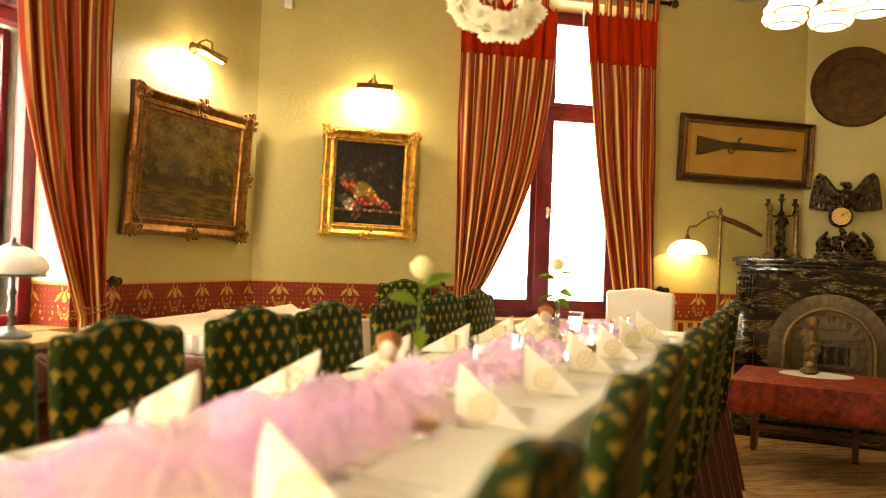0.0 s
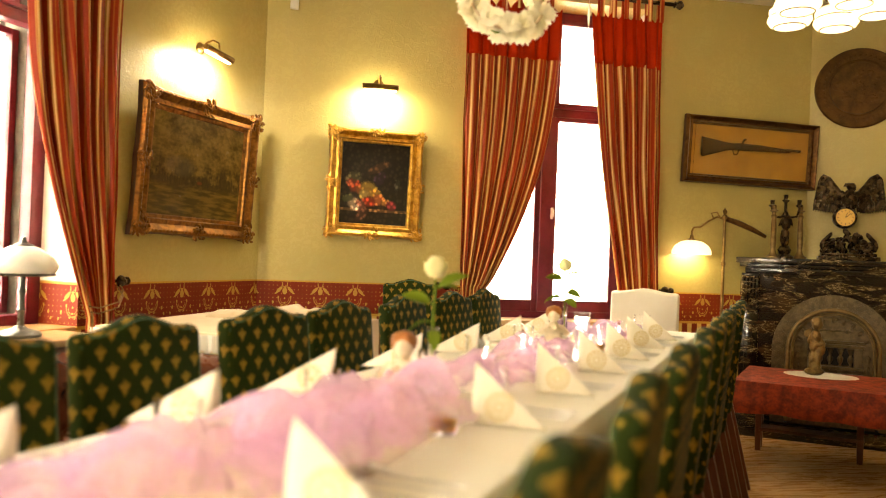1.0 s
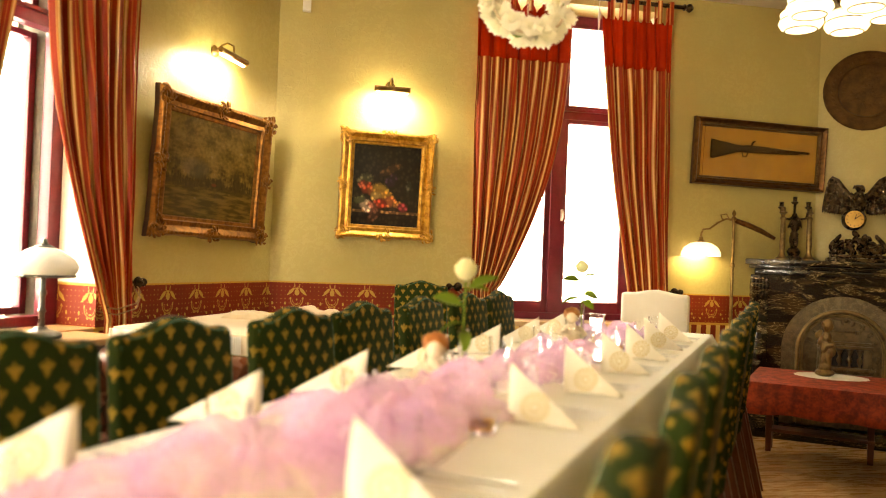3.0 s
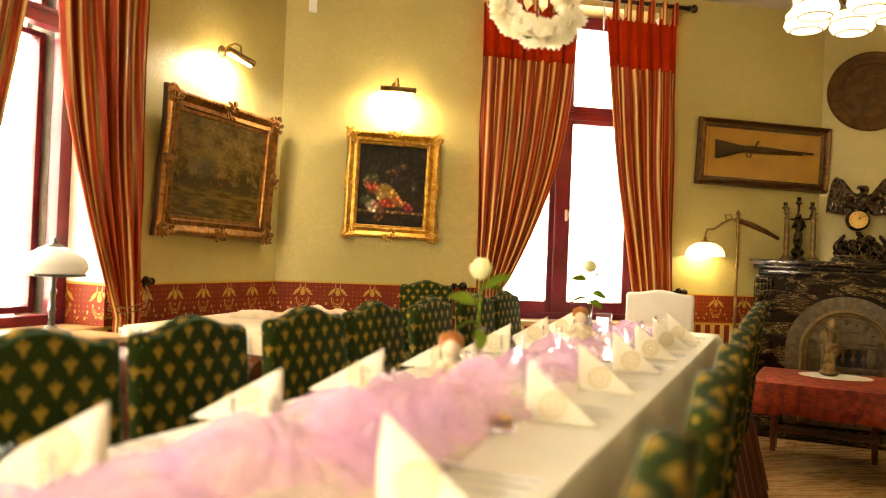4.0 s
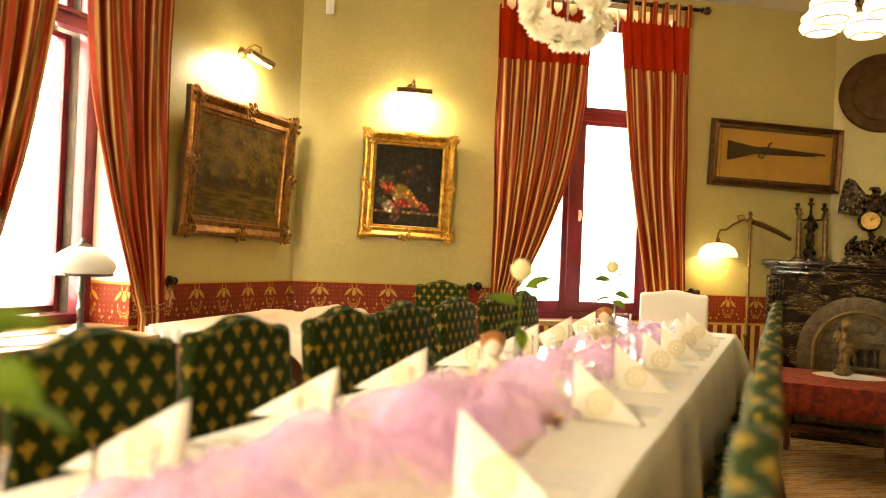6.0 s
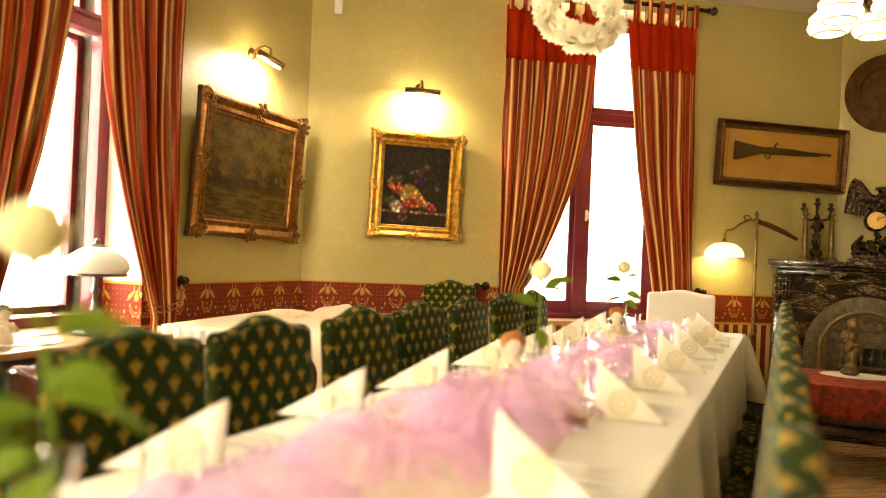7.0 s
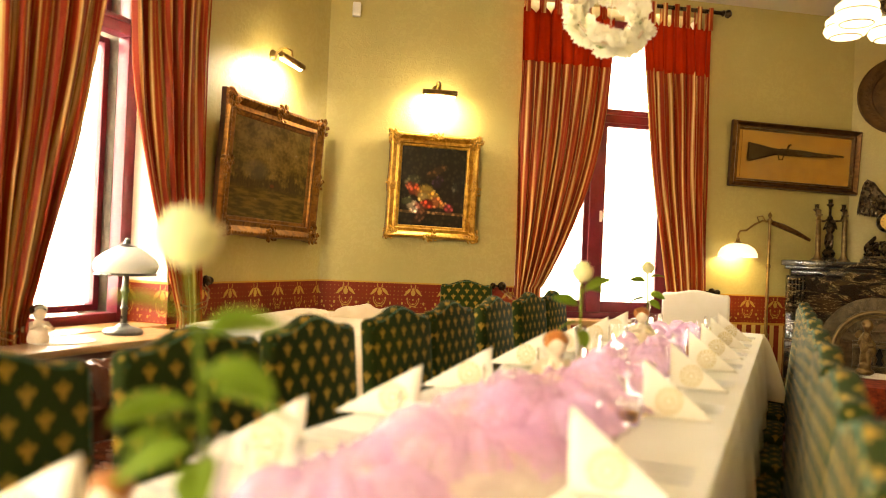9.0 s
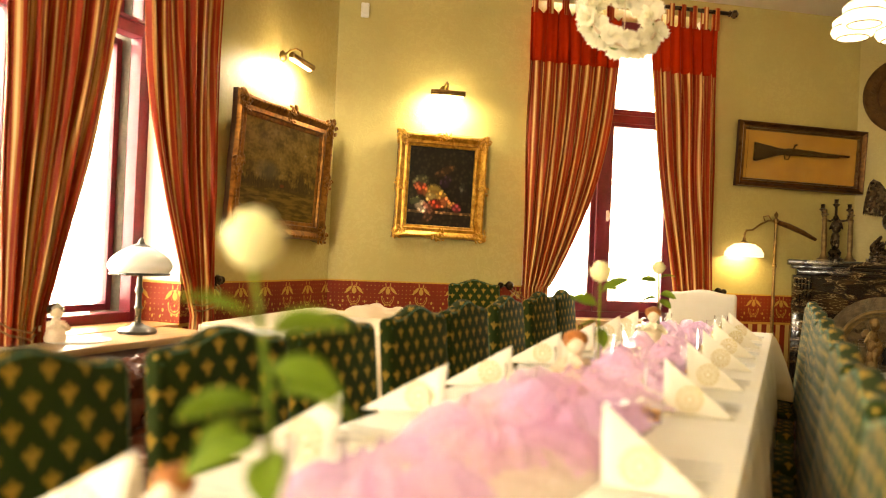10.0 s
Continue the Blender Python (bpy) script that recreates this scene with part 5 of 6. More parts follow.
def drape_cloth(parent, hx, hy, z, drop, mat, wav, seed, name="drape", freq=0.8):
    """A cloth over a rectangle, hanging in folds on all sides."""
    bm = B_()
    edge, nx, ny = [], int(hx * 60), int(hy * 60)
    for k in range(ny): edge.append((hx, -hy + 2 * hy * k / ny))
    for k in range(nx): edge.append((hx - 2 * hx * k / nx, hy))
    for k in range(ny): edge.append((-hx, hy - 2 * hy * k / ny))
    for k in range(nx): edge.append((-hx + 2 * hx * k / nx, -hy))
    n, rows = len(edge), []
    for f in (-1, 0.0, 0.08, 0.3, 0.6, 1.0):
        row = []
        for k, (x, y) in enumerate(edge):
            if f < 0:
                row.append(bm.verts.new((x * 0.96, y * 0.96, z + 0.002)))
                continue
            w = f * (wav * math.sin(k * freq) + wav * noise.noise((k * 0.3, seed, f)))
            ox, oy = (1 if x > hx * 0.999 else -1 if x < -hx * 0.999 else 0), (1 if y > hy * 0.999 else -1 if y < -hy * 0.999 else 0)
            o = 0.004 + 0.02 * f + w
            row.append(bm.verts.new((x + ox * o, y + oy * o, z - drop * f + f * 0.012 * noise.noise((k * 0.15, 2, seed)))))
        rows.append(row)
    for p, q in zip(rows, rows[1:]):
        for k in range(n):
            bm.faces.new((p[k], p[(k + 1) % n], q[(k + 1) % n], q[k]))
    bm.faces.new(rows[0])
    return part(name, bm, mat, parent, mods=(("SOLIDIFY", {"thickness": 0.004}),))


coffee_table()


def doily(m, rx, ry, label):
    bm = B_()
    out = []
    for k in range(72):
        a = 2 * math.pi * k / 72
        s = 1 + 0.05 * abs(math.sin(a * 9))
        out.append((rx * s * math.cos(a), ry * s * math.sin(a)))
    slab(bm, out, 0, 0.003, "z")
    ob = part("doily", bm, LACE)
    ob.matrix_world = m
    tagged(ob, label, "doily")


doily(pose(0.27, 4.965, 0.4855), 0.19, 0.14, "white crocheted doily on the red cloth")
statue("cherub_statue", pose(0.236, 4.965, 0.489) @ Matrix.Diagonal((0.80, 0.80, 1.0, 1)), "small antique bronze cherub statue on a doily", "statue", ANTIQUE,
       [((0, 0, 0.02), (0.065, 0.055, 0.022), 0), ((0, 0, 0.05), (0.045, 0.04, 0.03), 0), ((-0.016, 0, 0.10), (0.022, 0.022, 0.055), 6), ((0.018, -0.01, 0.105), (0.022, 0.022, 0.055), -8),
        ((0, 0, 0.175), (0.036, 0.032, 0.05), 4), ((0.004, -0.004, 0.225), (0.034, 0.03, 0.035), 0), ((0.012, -0.008, 0.29), (0.034, 0.034, 0.036), 0), ((0.006, 0.006, 0.308), (0.037, 0.036, 0.028), 0),
        ((-0.03, 0.0, 0.215), (0.013, 0.013, 0.04), 30), ((0.04, -0.01, 0.20), (0.012, 0.012, 0.035), -50), ((0.03, -0.03, 0.18), (0.024, 0.012, 0.012), 0), ((-0.045, 0.02, 0.24), (0.022, 0.008, 0.03), 40), ((0.035, -0.02, 0.15), (0.03, 0.012, 0.04), 0)])


# ---- by the left wall ----
def window_bench():
    ob = thing("window_bench", pose(0, 0, 0), "honey-coloured wooden ledge below the window", "window ledge")
    bm = B_()
    box(bm, (-2.992, -1.8, 0.672), (-2.67, 2.55, 0.70), 0.006)
    part("ledge_top", bm, LEDGE, ob)
    bm = B_()
    box(bm, (-2.992, -1.75, 0.0), (-2.72, 2.50, 0.672), 0.004)
    part("ledge_body", bm, LEG, ob)


window_bench()


def sofa():
    ob = thing("leather_sofa", pose(-2.66, 0, 0), "oxblood leather sofa with a deep-buttoned back", "sofa")
    y0, y1 = 0.35, 2.22

    def tufted(bm, prof, a, b, nu, su, sv):
        lens = [0.0]
        for p, q in zip(prof, prof[1:]):
            lens.append(lens[-1] + math.hypot(q[0] - p[0], q[1] - p[1]))
        rows = []
        for i, (x, z) in enumerate(prof):
            p, q = prof[max(i - 1, 0)], prof[min(i + 1, len(prof) - 1)]
            tx_, tz_ = q[0] - p[0], q[1] - p[1]
            l = math.hypot(tx_, tz_) or 1
            nx_, nz_ = tz_ / l, -tx_ / l
            row = []
            for j in range(nu + 1):
                y = a + (b - a) * j / nu
                s, t = y / su, lens[i] / sv
                d = abs(math.sin(math.pi * (s + t))) * abs(math.sin(math.pi * (s - t)))
                k = 0.036 * (math.sqrt(d) - 0.45)
                row.append(bm.verts.new((x + nx_ * k, y, z + nz_ * k)))
            rows.append(row)
        for p, q in zip(rows, rows[1:]):
            for j in range(nu):
                bm.faces.new((p[j], p[j + 1], q[j + 1], q[j]))

    bm = B_()
    prof = [(0.02, 0.30), (0.02, 0.50)] + [(0.11 + 0.105 * math.cos(radians(a)), 0.565 + 0.10 * math.sin(radians(a))) for a in range(190, -21, -14)] + [(0.215 - 0.004 * k, 0.52 - 0.028 * k) for k in range(0, 7)]
    tufted(bm, prof, y0, y1, 150, 0.16, 0.155)
    part("backrest", bm, LEATHER, ob)
    for k, ya in enumerate((y1,)):
        bm = B_()
        lathe(bm, [(0, 0), (0.09, 0), (0.105, 0.015), (0.105, 0.66), (0.09, 0.68), (0, 0.68)], n=22, m=pose(0.12, ya + 0.09, 0.598, 0, 90, 0))
        box(bm, (0.06, ya + 0.02, 0.08), (0.78, ya + 0.16, 0.60), 0.03)
        part("armrest", bm, LEATHER, ob)
    bm = B_()
    box(bm, (0.18, y0, 0.08), (0.80, y1 + 0.02, 0.28), 0.02)
    part("seat_base", bm, LEATHER, ob)
    for k in range(3):
        w = (y1 - y0) / 3
        bm = B_()
        box(bm, (0.22, y0 + w * k + 0.008, 0.28), (0.82, y0 + w * (k + 1) - 0.008, 0.42), 0.035)
        part("seat_cushion", bm, LEATHER, ob)
    for x in (0.12, 0.74):
        for y in (y0 + 0.08, y1 + 0.08):
            bm = B_()
            lathe(bm, [(0.02, 0), (0.032, 0.03), (0.025, 0.085)], (x, y, 0), 12)
            part("foot", bm, LEG, ob)


sofa()


def table_lamp():
    ob = thing("table_lamp", pose(-2.88, 2.275, 0.70), "table lamp with a white opal glass dome and dark metal stem", "table lamp")
    bm = B_()
    lathe(bm, [(0, 0), (0.078, 0), (0.082, 0.012), (0.072, 0.022), (0.05, 0.03), (0.03, 0.035), (0.02, 0.045)], n=28)
    part("base", bm, PEWTER, ob)
    bm = B_()
    lathe(bm, [(0.014, 0.04), (0.012, 0.10), (0.018, 0.11), (0.012, 0.12), (0.011, 0.17), (0.017, 0.18), (0.017, 0.19), (0.011, 0.20), (0.011, 0.26)], n=14)
    part("stem", bm, PEWTER, ob)
    bm = B_()
    lathe(bm, [(0.122, 0), (0.126, 0.004), (0.122, 0.010)], (0, 0, 0.25), 32)
    part("shade_ring", bm, PEWTER, ob)
    bm = B_()
    lathe(bm, [(0.118, 0), (0.131, 0.018), (0.132, 0.034), (0.120, 0.058), (0.09, 0.083), (0.055, 0.105), (0.03, 0.112), (0.03, 0.106), (0.08, 0.08), (0.115, 0.05), (0.122, 0.03), (0.11, 0.004)], (0, 0, 0.262), 36)
    part("shade", bm, OPAL, ob, "white opal glass dome")
    bm = B_()
    lathe(bm, [(0.04, 0), (0.038, 0.008), (0.016, 0.016), (0.010, 0.028), (0.012, 0.034), (0, 0.044)], (0, 0, 0.368), 18)
    part("finial", bm, PEWTER, ob)


table_lamp()


def angel(m, label, name="angel_figurine", hair=HAIR):
    """A small kneeling angel: one mesh."""
    bm = B_()
    lathe(bm, [(0, 0), (0.032, 0), (0.036, 0.01), (0.03, 0.035), (0.018, 0.065), (0.012, 0.078), (0, 0.08)], n=18)
    blob(bm, (0.0, -0.012, 0.055), (0.022, 0.02, 0.024), 2, None, 0.15)
    for s in (-1, 1):
        tube(bm, [(s * 0.018, 0, 0.065), (s * 0.026, -0.018, 0.05), (s * 0.008, -0.034, 0.062)], [0.008, 0.007, 0.006], 8)
        for f in range(4):
            blob(bm, (s * (0.024 + 0.006 * f), 0.016, 0.06 - 0.007 * f), (0.014, 0.004, 0.007), 1, Matrix.Rotation(s * -0.5, 4, "Y"))
    blob(bm, (0, -0.008, 0.098), (0.021, 0.021, 0.023), 2)
    done = set(bm.faces)
    blob(bm, (0, 0.004, 0.108), (0.028, 0.027, 0.024), 2, None, 0.3)
    for f in bm.faces:
        if f not in done:
            f.material_index = 1
    ob = part(name, bm, [PORCELAIN, hair])
    ob.matrix_world = m
    return tagged(ob, label, "figurine")


angel(pose(-2.86, 1.84, 0.704, 0, 0, 60) @ Matrix.Scale(1.12, 4), "white angel figurine with silver hair on the window ledge", hair=STEEL)
doily(pose(-2.83, 1.93, 0.7015), 0.09, 0.12, "small white lace doily on the window ledge")


def buffet():
    m = pose(-2.38, 3.16, 0, 0, 0, 8)
    ob = thing("buffet_table", m, "side table hidden under a cream cloth", "table")
    bm = B_()
    box(bm, (-0.44, -0.54, 0.703), (0.44, 0.54, 0.730), 0.004)
    part("tabletop", bm, LEG, ob)
    for x in (-0.40, 0.40):
        for y in (-0.5, 0.5):
            bm = B_()
            tube(bm, [(x, y, 0), (x, y, 0.703)], [0.018, 0.026], 8)
            part("leg", bm, LEG, ob)
    cl = thing("buffet_cloth", m, "cream cotton cloth with a lace edge on the side table", "tablecloth")
    drape_cloth(cl, 0.455, 0.555, 0.735, 0.50, CREAM, 0.016, 9, "drape", 0.55)
    bm = B_()
    for k in range(90):
        x = -0.45 + 0.62 * k / 89
        dy = 0.006 * math.sin(k * 0.8) + 0.004 * noise.noise((k * 0.4, 0, 0))
        box(bm, (x - 0.0030, -0.600 + dy, 0.672 - 0.016 * abs(math.sin(k * 0.45)) - 0.008 * noise.noise((k * 0.7, 2, 0))), (x + 0.0026, -0.594 + dy, 0.732), 0.0)
    part("lace_edge", bm, LACE, cl, "white lace edging")
    for px, py, w, d, h in ((0.08, 0.30, 0.17, 0.13, 0.055), (-0.20, 0.15, 0.10, 0.10, 0.03)):
        bm = B_()
        n = 26
        rows = []
        for i in range(n + 1):
            row = []
            for j in range(n + 1):
                u, v = i / n * 2 - 1, j / n * 2 - 1
                e = max(0.0, (1 - u ** 4) * (1 - v ** 4)) ** 0.5
                z = h * e * (0.8 + 0.5 * noise.noise((u * 2.2 + px * 9, v * 2.2, h))) + 0.012 * e * (1 - abs(noise.noise((u * 4, v * 2, 7)))) + 0.002
                row.append(bm.verts.new((u * w * (1 + 0.12 * noise.noise((v * 2, 1, h))), v * d * (1 + 0.12 * noise.noise((u * 2, 2, h))), z)))
            rows.append(row)
        for p, q in zip(rows, rows[1:]):
            for j in range(n):
                bm.faces.new((p[j], p[j + 1], q[j + 1], q[j]))
        st = part("folded_cloth", bm, CREAM)
        st.matrix_world = m @ pose(px, py, 0.738)
        tagged(st, "loosely folded cream cloth lying on the side table", "folded cloth", "folded cloths")


buffet()


# ---- hanging things ----
def chandelier():
    cx, cy = 0.22, 4.48
    ob = thing("chandelier", pose(cx, cy, 0), "bronze chandelier with lit white glass globes", "chandelier")
    bm = B_()
    lathe(bm, [(0.0, 2.50), (0.02, 2.51), (0.045, 2.54), (0.05, 2.57), (0.02, 2.60), (0.012, 2.64), (0.012, 2.92), (0.06, 2.95), (0.07, HI - 0.002), (0, HI - 0.002)], n=18)
    part("stem", bm, BRONZE, ob)
    for a in (150, 78, 6, -66, -138):
        c, s = 0.22 / 0.30 * math.cos(radians(a)), 0.22 / 0.30 * math.sin(radians(a))
        bm = B_()
        tube(bm, [(0.04 * c, 0.04 * s, 2.56), (0.11 * c, 0.11 * s, 2.52), (0.19 * c, 0.19 * s, 2.55), (0.26 * c, 0.26 * s, 2.61), (0.30 * c, 0.30 * s, 2.60), (0.30 * c, 0.30 * s, 2.565)], 0.008, 8)
        lathe(bm, [(0.045, 0), (0.04, 0.012), (0.015, 0.03), (0, 0.03)], (0.30 * c, 0.30 * s, 2.548), 14)
        arm = part("arm", bm, BRONZE, ob)
        bm = B_()
        lathe(bm, [(0.04, 0.13), (0.085, 0.118), (0.108, 0.095), (0.108, 0.078), (0.098, 0.064), (0.112, 0.054), (0.116, 0.035), (0.102, 0.012), (0.082, 0.0), (0.04, -0.003), (0, -0.004)], (0.30 * c, 0.30 * s, 2.422), 28)
        g = part("globe", bm, MILK, arm, "glowing white glass globe")
        bm = B_()
        for r, z in ((0.100, 0.064), (0.083, 0.0)):
            tube(bm, [(0.30 * c + r * math.cos(radians(b)), 0.30 * s + r * math.sin(radians(b)), 2.422 + z) for b in range(0, 361, 12)], 0.0030, 6)
        part("band", bm, BRONZE, arm)
        lamp("chandelier_bulb", "POINT", pose(cx + 0.30 * c, cy + 0.30 * s, 2.34), CHAND, WARM, 0.07)


CHAND = 0.5
chandelier()


def wreath():
    cx, cy, cz, R, RY = -0.90, 2.43, 1.945, 0.122, 0.122
    ob = thing("flower_wreath", pose(cx, cy, cz, 62, 0, 32), "hanging ring of white silk cherry blossoms", "wreath")
    bm = B_()
    tube(bm, [(R * math.cos(radians(a)), RY * math.sin(radians(a)), 0) for a in range(0, 361, 12)], 0.005, 6)
    part("ring", bm, CREAM, ob)
    rnd = random.Random(4)
    bm = B_()
    leaves = B_()
    for i in range(76):
        a = 2 * math.pi * i / 76 + rnd.uniform(-0.05, 0.05)
        rr, th = 0.024 * math.sqrt(rnd.random()), rnd.uniform(0, 6.28)
        c = Vector(((R + rr * math.cos(th)) * math.cos(a), (RY + rr * math.cos(th)) * math.sin(a), rr * math.sin(th)))
        d = (c - Vector((R * math.cos(a), RY * math.sin(a), 0)) + Vector((0, 0, -0.008))).normalized()
        q = d.to_track_quat("Z", "Y").to_matrix().to_4x4()
        for ly, (n, r, tilt) in enumerate(((6, 0.040, 16), (5, 0.027, 46))):
            for k in range(n):
                b = 2 * math.pi * k / n + ly * 0.5 + rnd.uniform(-0.2, 0.2)
                m = Matrix.Translation(c) @ q @ Matrix.Rotation(b, 4, "Z") @ Matrix.Rotation(radians(-tilt + rnd.uniform(-12, 12)), 4, "Y")
                vs = [bm.verts.new(m @ Vector(p)) for p in ((0, 0, 0), (r * 0.55, -r * 0.42, 0.003), (r * 1.0, -r * 0.34, 0.008), (r * 0.9, 0, 0.004), (r * 1.02, r * 0.32, 0.008), (r * 0.55, r * 0.42, 0.003))]
                bm.faces.new((vs[0], vs[1], vs[2], vs[3])), bm.faces.new((vs[0], vs[3], vs[4], vs[5]))
        if i % 5 == 0:
            m = Matrix.Translation(c) @ q @ Matrix.Rotation(rnd.uniform(0, 6), 4, "Z")
            vs = [leaves.verts.new(m @ Vector(p)) for p in ((0, 0, 0), (0.018, -0.008, 0.008), (0.04, 0, 0.006), (0.018, 0.008, 0.008))]
            leaves.faces.new(vs)
    tagged(part("blossoms", bm, PETAL, ob), kind="stuff")
    part("leaves", leaves, LEAF, ob)
    for k in range(3):
        a = 2 * math.pi * k / 3 + 0.4
        bm = B_()
        tip = pose(0, 0, 0, 62, 0, 32).inverted()
        tube(bm, [(R * math.cos(a), RY * math.sin(a), 0), tip @ Vector((0, 0, 0.45)), tip @ Vector((0, 0, HI - cz))], 0.0015, 5)
        part("cord", bm, CREAM, ob)


wreath()
bm = B_()
lathe(bm, [(0, 0), (0.006, 0.02), (0.010, 0.09), (0.006, 0.15), (0, 0.17)], n=10)
tube(bm, [(0, 0, 0.165), (0, 0, 0.20)], 0.0015, 4)
ob = part("window_ornament", bm, WHITEP)
ob.matrix_world = FARM @ pose(2.10, -0.10, 2.66)
tagged(ob, "thin white ornament hanging from the curtain rod", "ornament")


# ---- on the long table ----
def napkin(x, y, s, turn, h=0.100, L_=0.17):
    """A starched napkin folded into a pyramid; its ridge falls away to the table's edge."""
    bm = B_()
    lay = bm.loops.layers.uv.verify()
    w = 0.022
    n = 8
    for side in (-1, 1):
        grid = []
        for i in range(n + 1):
            f = i / n
            row = []
            for j in range(n + 1):
                g = j / n
                top = Vector((L_ * f, 0, h * (1 - f)))
                foot = Vector((0.006 + (L_ - 0.006) * f, side * w * (1 - f), 0))
                p = top.lerp(foot, g)
                p.y += side * 0.008 * math.sin(math.pi * g) * (1 - f)
                row.append(bm.verts.new(p))
            grid.append(row)
        for i in range(n):
            for j in range(n):
                f = bm.faces.new((grid[i][j], grid[i + 1][j], grid[i + 1][j + 1], grid[i][j + 1]))
                for lp in f.loops:
                    lp[lay].uv = (lp.vert.co.x, lp.vert.co.z)
    bmesh.ops.remove_doubles(bm, verts=bm.verts, dist=1e-5)
    ob = part("napkin", bm, NAPKIN, uv=False, mods=(("SOLIDIFY", {"thickness": 0.0016}),))
    ob.matrix_world = pose(x, y, TZ + 0.004, 0, 0, (0 if s > 0 else 180) + turn)
    return tagged(ob, "cream paper napkin folded into a standing pyramid", "napkin", "napkins")


NAP_L = (0.345, 0.745, 1.14, 1.53, 1.98, 2.42, 2.86, 3.28)
NAP_R = (0.82, 1.42, 1.83, 2.24, 2.62, 2.98, 3.36)
rnd = random.Random(8)
for y in NAP_L:
    napkin(tx(y) - 0.212, y, -1, 24 + rnd.uniform(-7, 7))
for y in NAP_R:
    napkin(tx(y) + 0.165, y, 1, rnd.uniform(-10, 6), 0.114, 0.145)


def cutlery(kind, m):
    bm = B_()
    if kind == "knife":
        slab(bm, [(0, -0.006), (0.09, -0.005), (0.10, -0.009), (0.19, -0.008), (0.205, 0.002), (0.10, 0.005), (0.09, 0.005), (0, 0.006)], 0, 0.003, "z", 0.001)
    elif kind == "fork":
        slab(bm, [(0, -0.006), (0.11, -0.003), (0.13, -0.011), (0.185, -0.011), (0.185, -0.007), (0.15, -0.007), (0.15, -0.002), (0.185, -0.002), (0.185, 0.002), (0.15, 0.002), (0.15, 0.007), (0.185, 0.007), (0.185, 0.011), (0.13, 0.011), (0.11, 0.003), (0, 0.006)], 0, 0.003, "z", 0.0008)
    else:
        slab(bm, [(0, -0.006), (0.11, -0.003)] + [(0.155 + 0.033 * math.cos(radians(a)), 0.019 * math.sin(radians(a))) for a in range(-150, 151, 20)] + [(0.11, 0.003), (0, 0.006)], 0, 0.003, "z", 0.001)
        for v in bm.verts:
            v.co.z += 0.008 * max(0, (abs(v.co.y) - 0.006) / 0.013)
    bm.transform(Matrix.Diagonal((0.95, 0.7, 1, 1)))
    ob = part(kind, bm, CUTLERY)
    ob.matrix_world = m
    return tagged(ob, f"polished steel {kind} laid on the white tablecloth", kind, "cutlery")


sets = {}
for ys, s in ((NAP_L, -1), (NAP_R, 1)):
    for y in ys:
        for kind, dy in (("knife", 0.115), ("fork", 0.155), ("spoon", 0.195)):
            yy = y + dy
            m = pose(tx(yy) + s * 0.315, yy, TZ + 0.003, 0, 0, (180 if s > 0 else 0) + rnd.uniform(-4, 4))
            if kind in sets:
                copy_thing(sets[kind], m)
            else:
                sets[kind] = cutlery(kind, m)


def tumbler(m):
    bm = B_()
    lathe(bm, [(0, 0), (0.028, 0), (0.031, 0.004), (0.036, 0.085), (0.0345, 0.085), (0.029, 0.010), (0, 0.008)], n=24)
    ob = part("tumbler", bm, GLASS)
    ob.matrix_world = m
    return tagged(ob, "clear glass tumbler on the white tablecloth", "glass", "tumblers")


g0 = None
for ys, s in ((NAP_L, -1), (NAP_R, 1)):
    for y in ys:
        yy = y + 0.20
        m = pose(tx(yy) + s * 0.125, yy, TZ + 0.003)
        if g0:
            copy_thing(g0, m)
        else:
            g0 = tumbler(m)


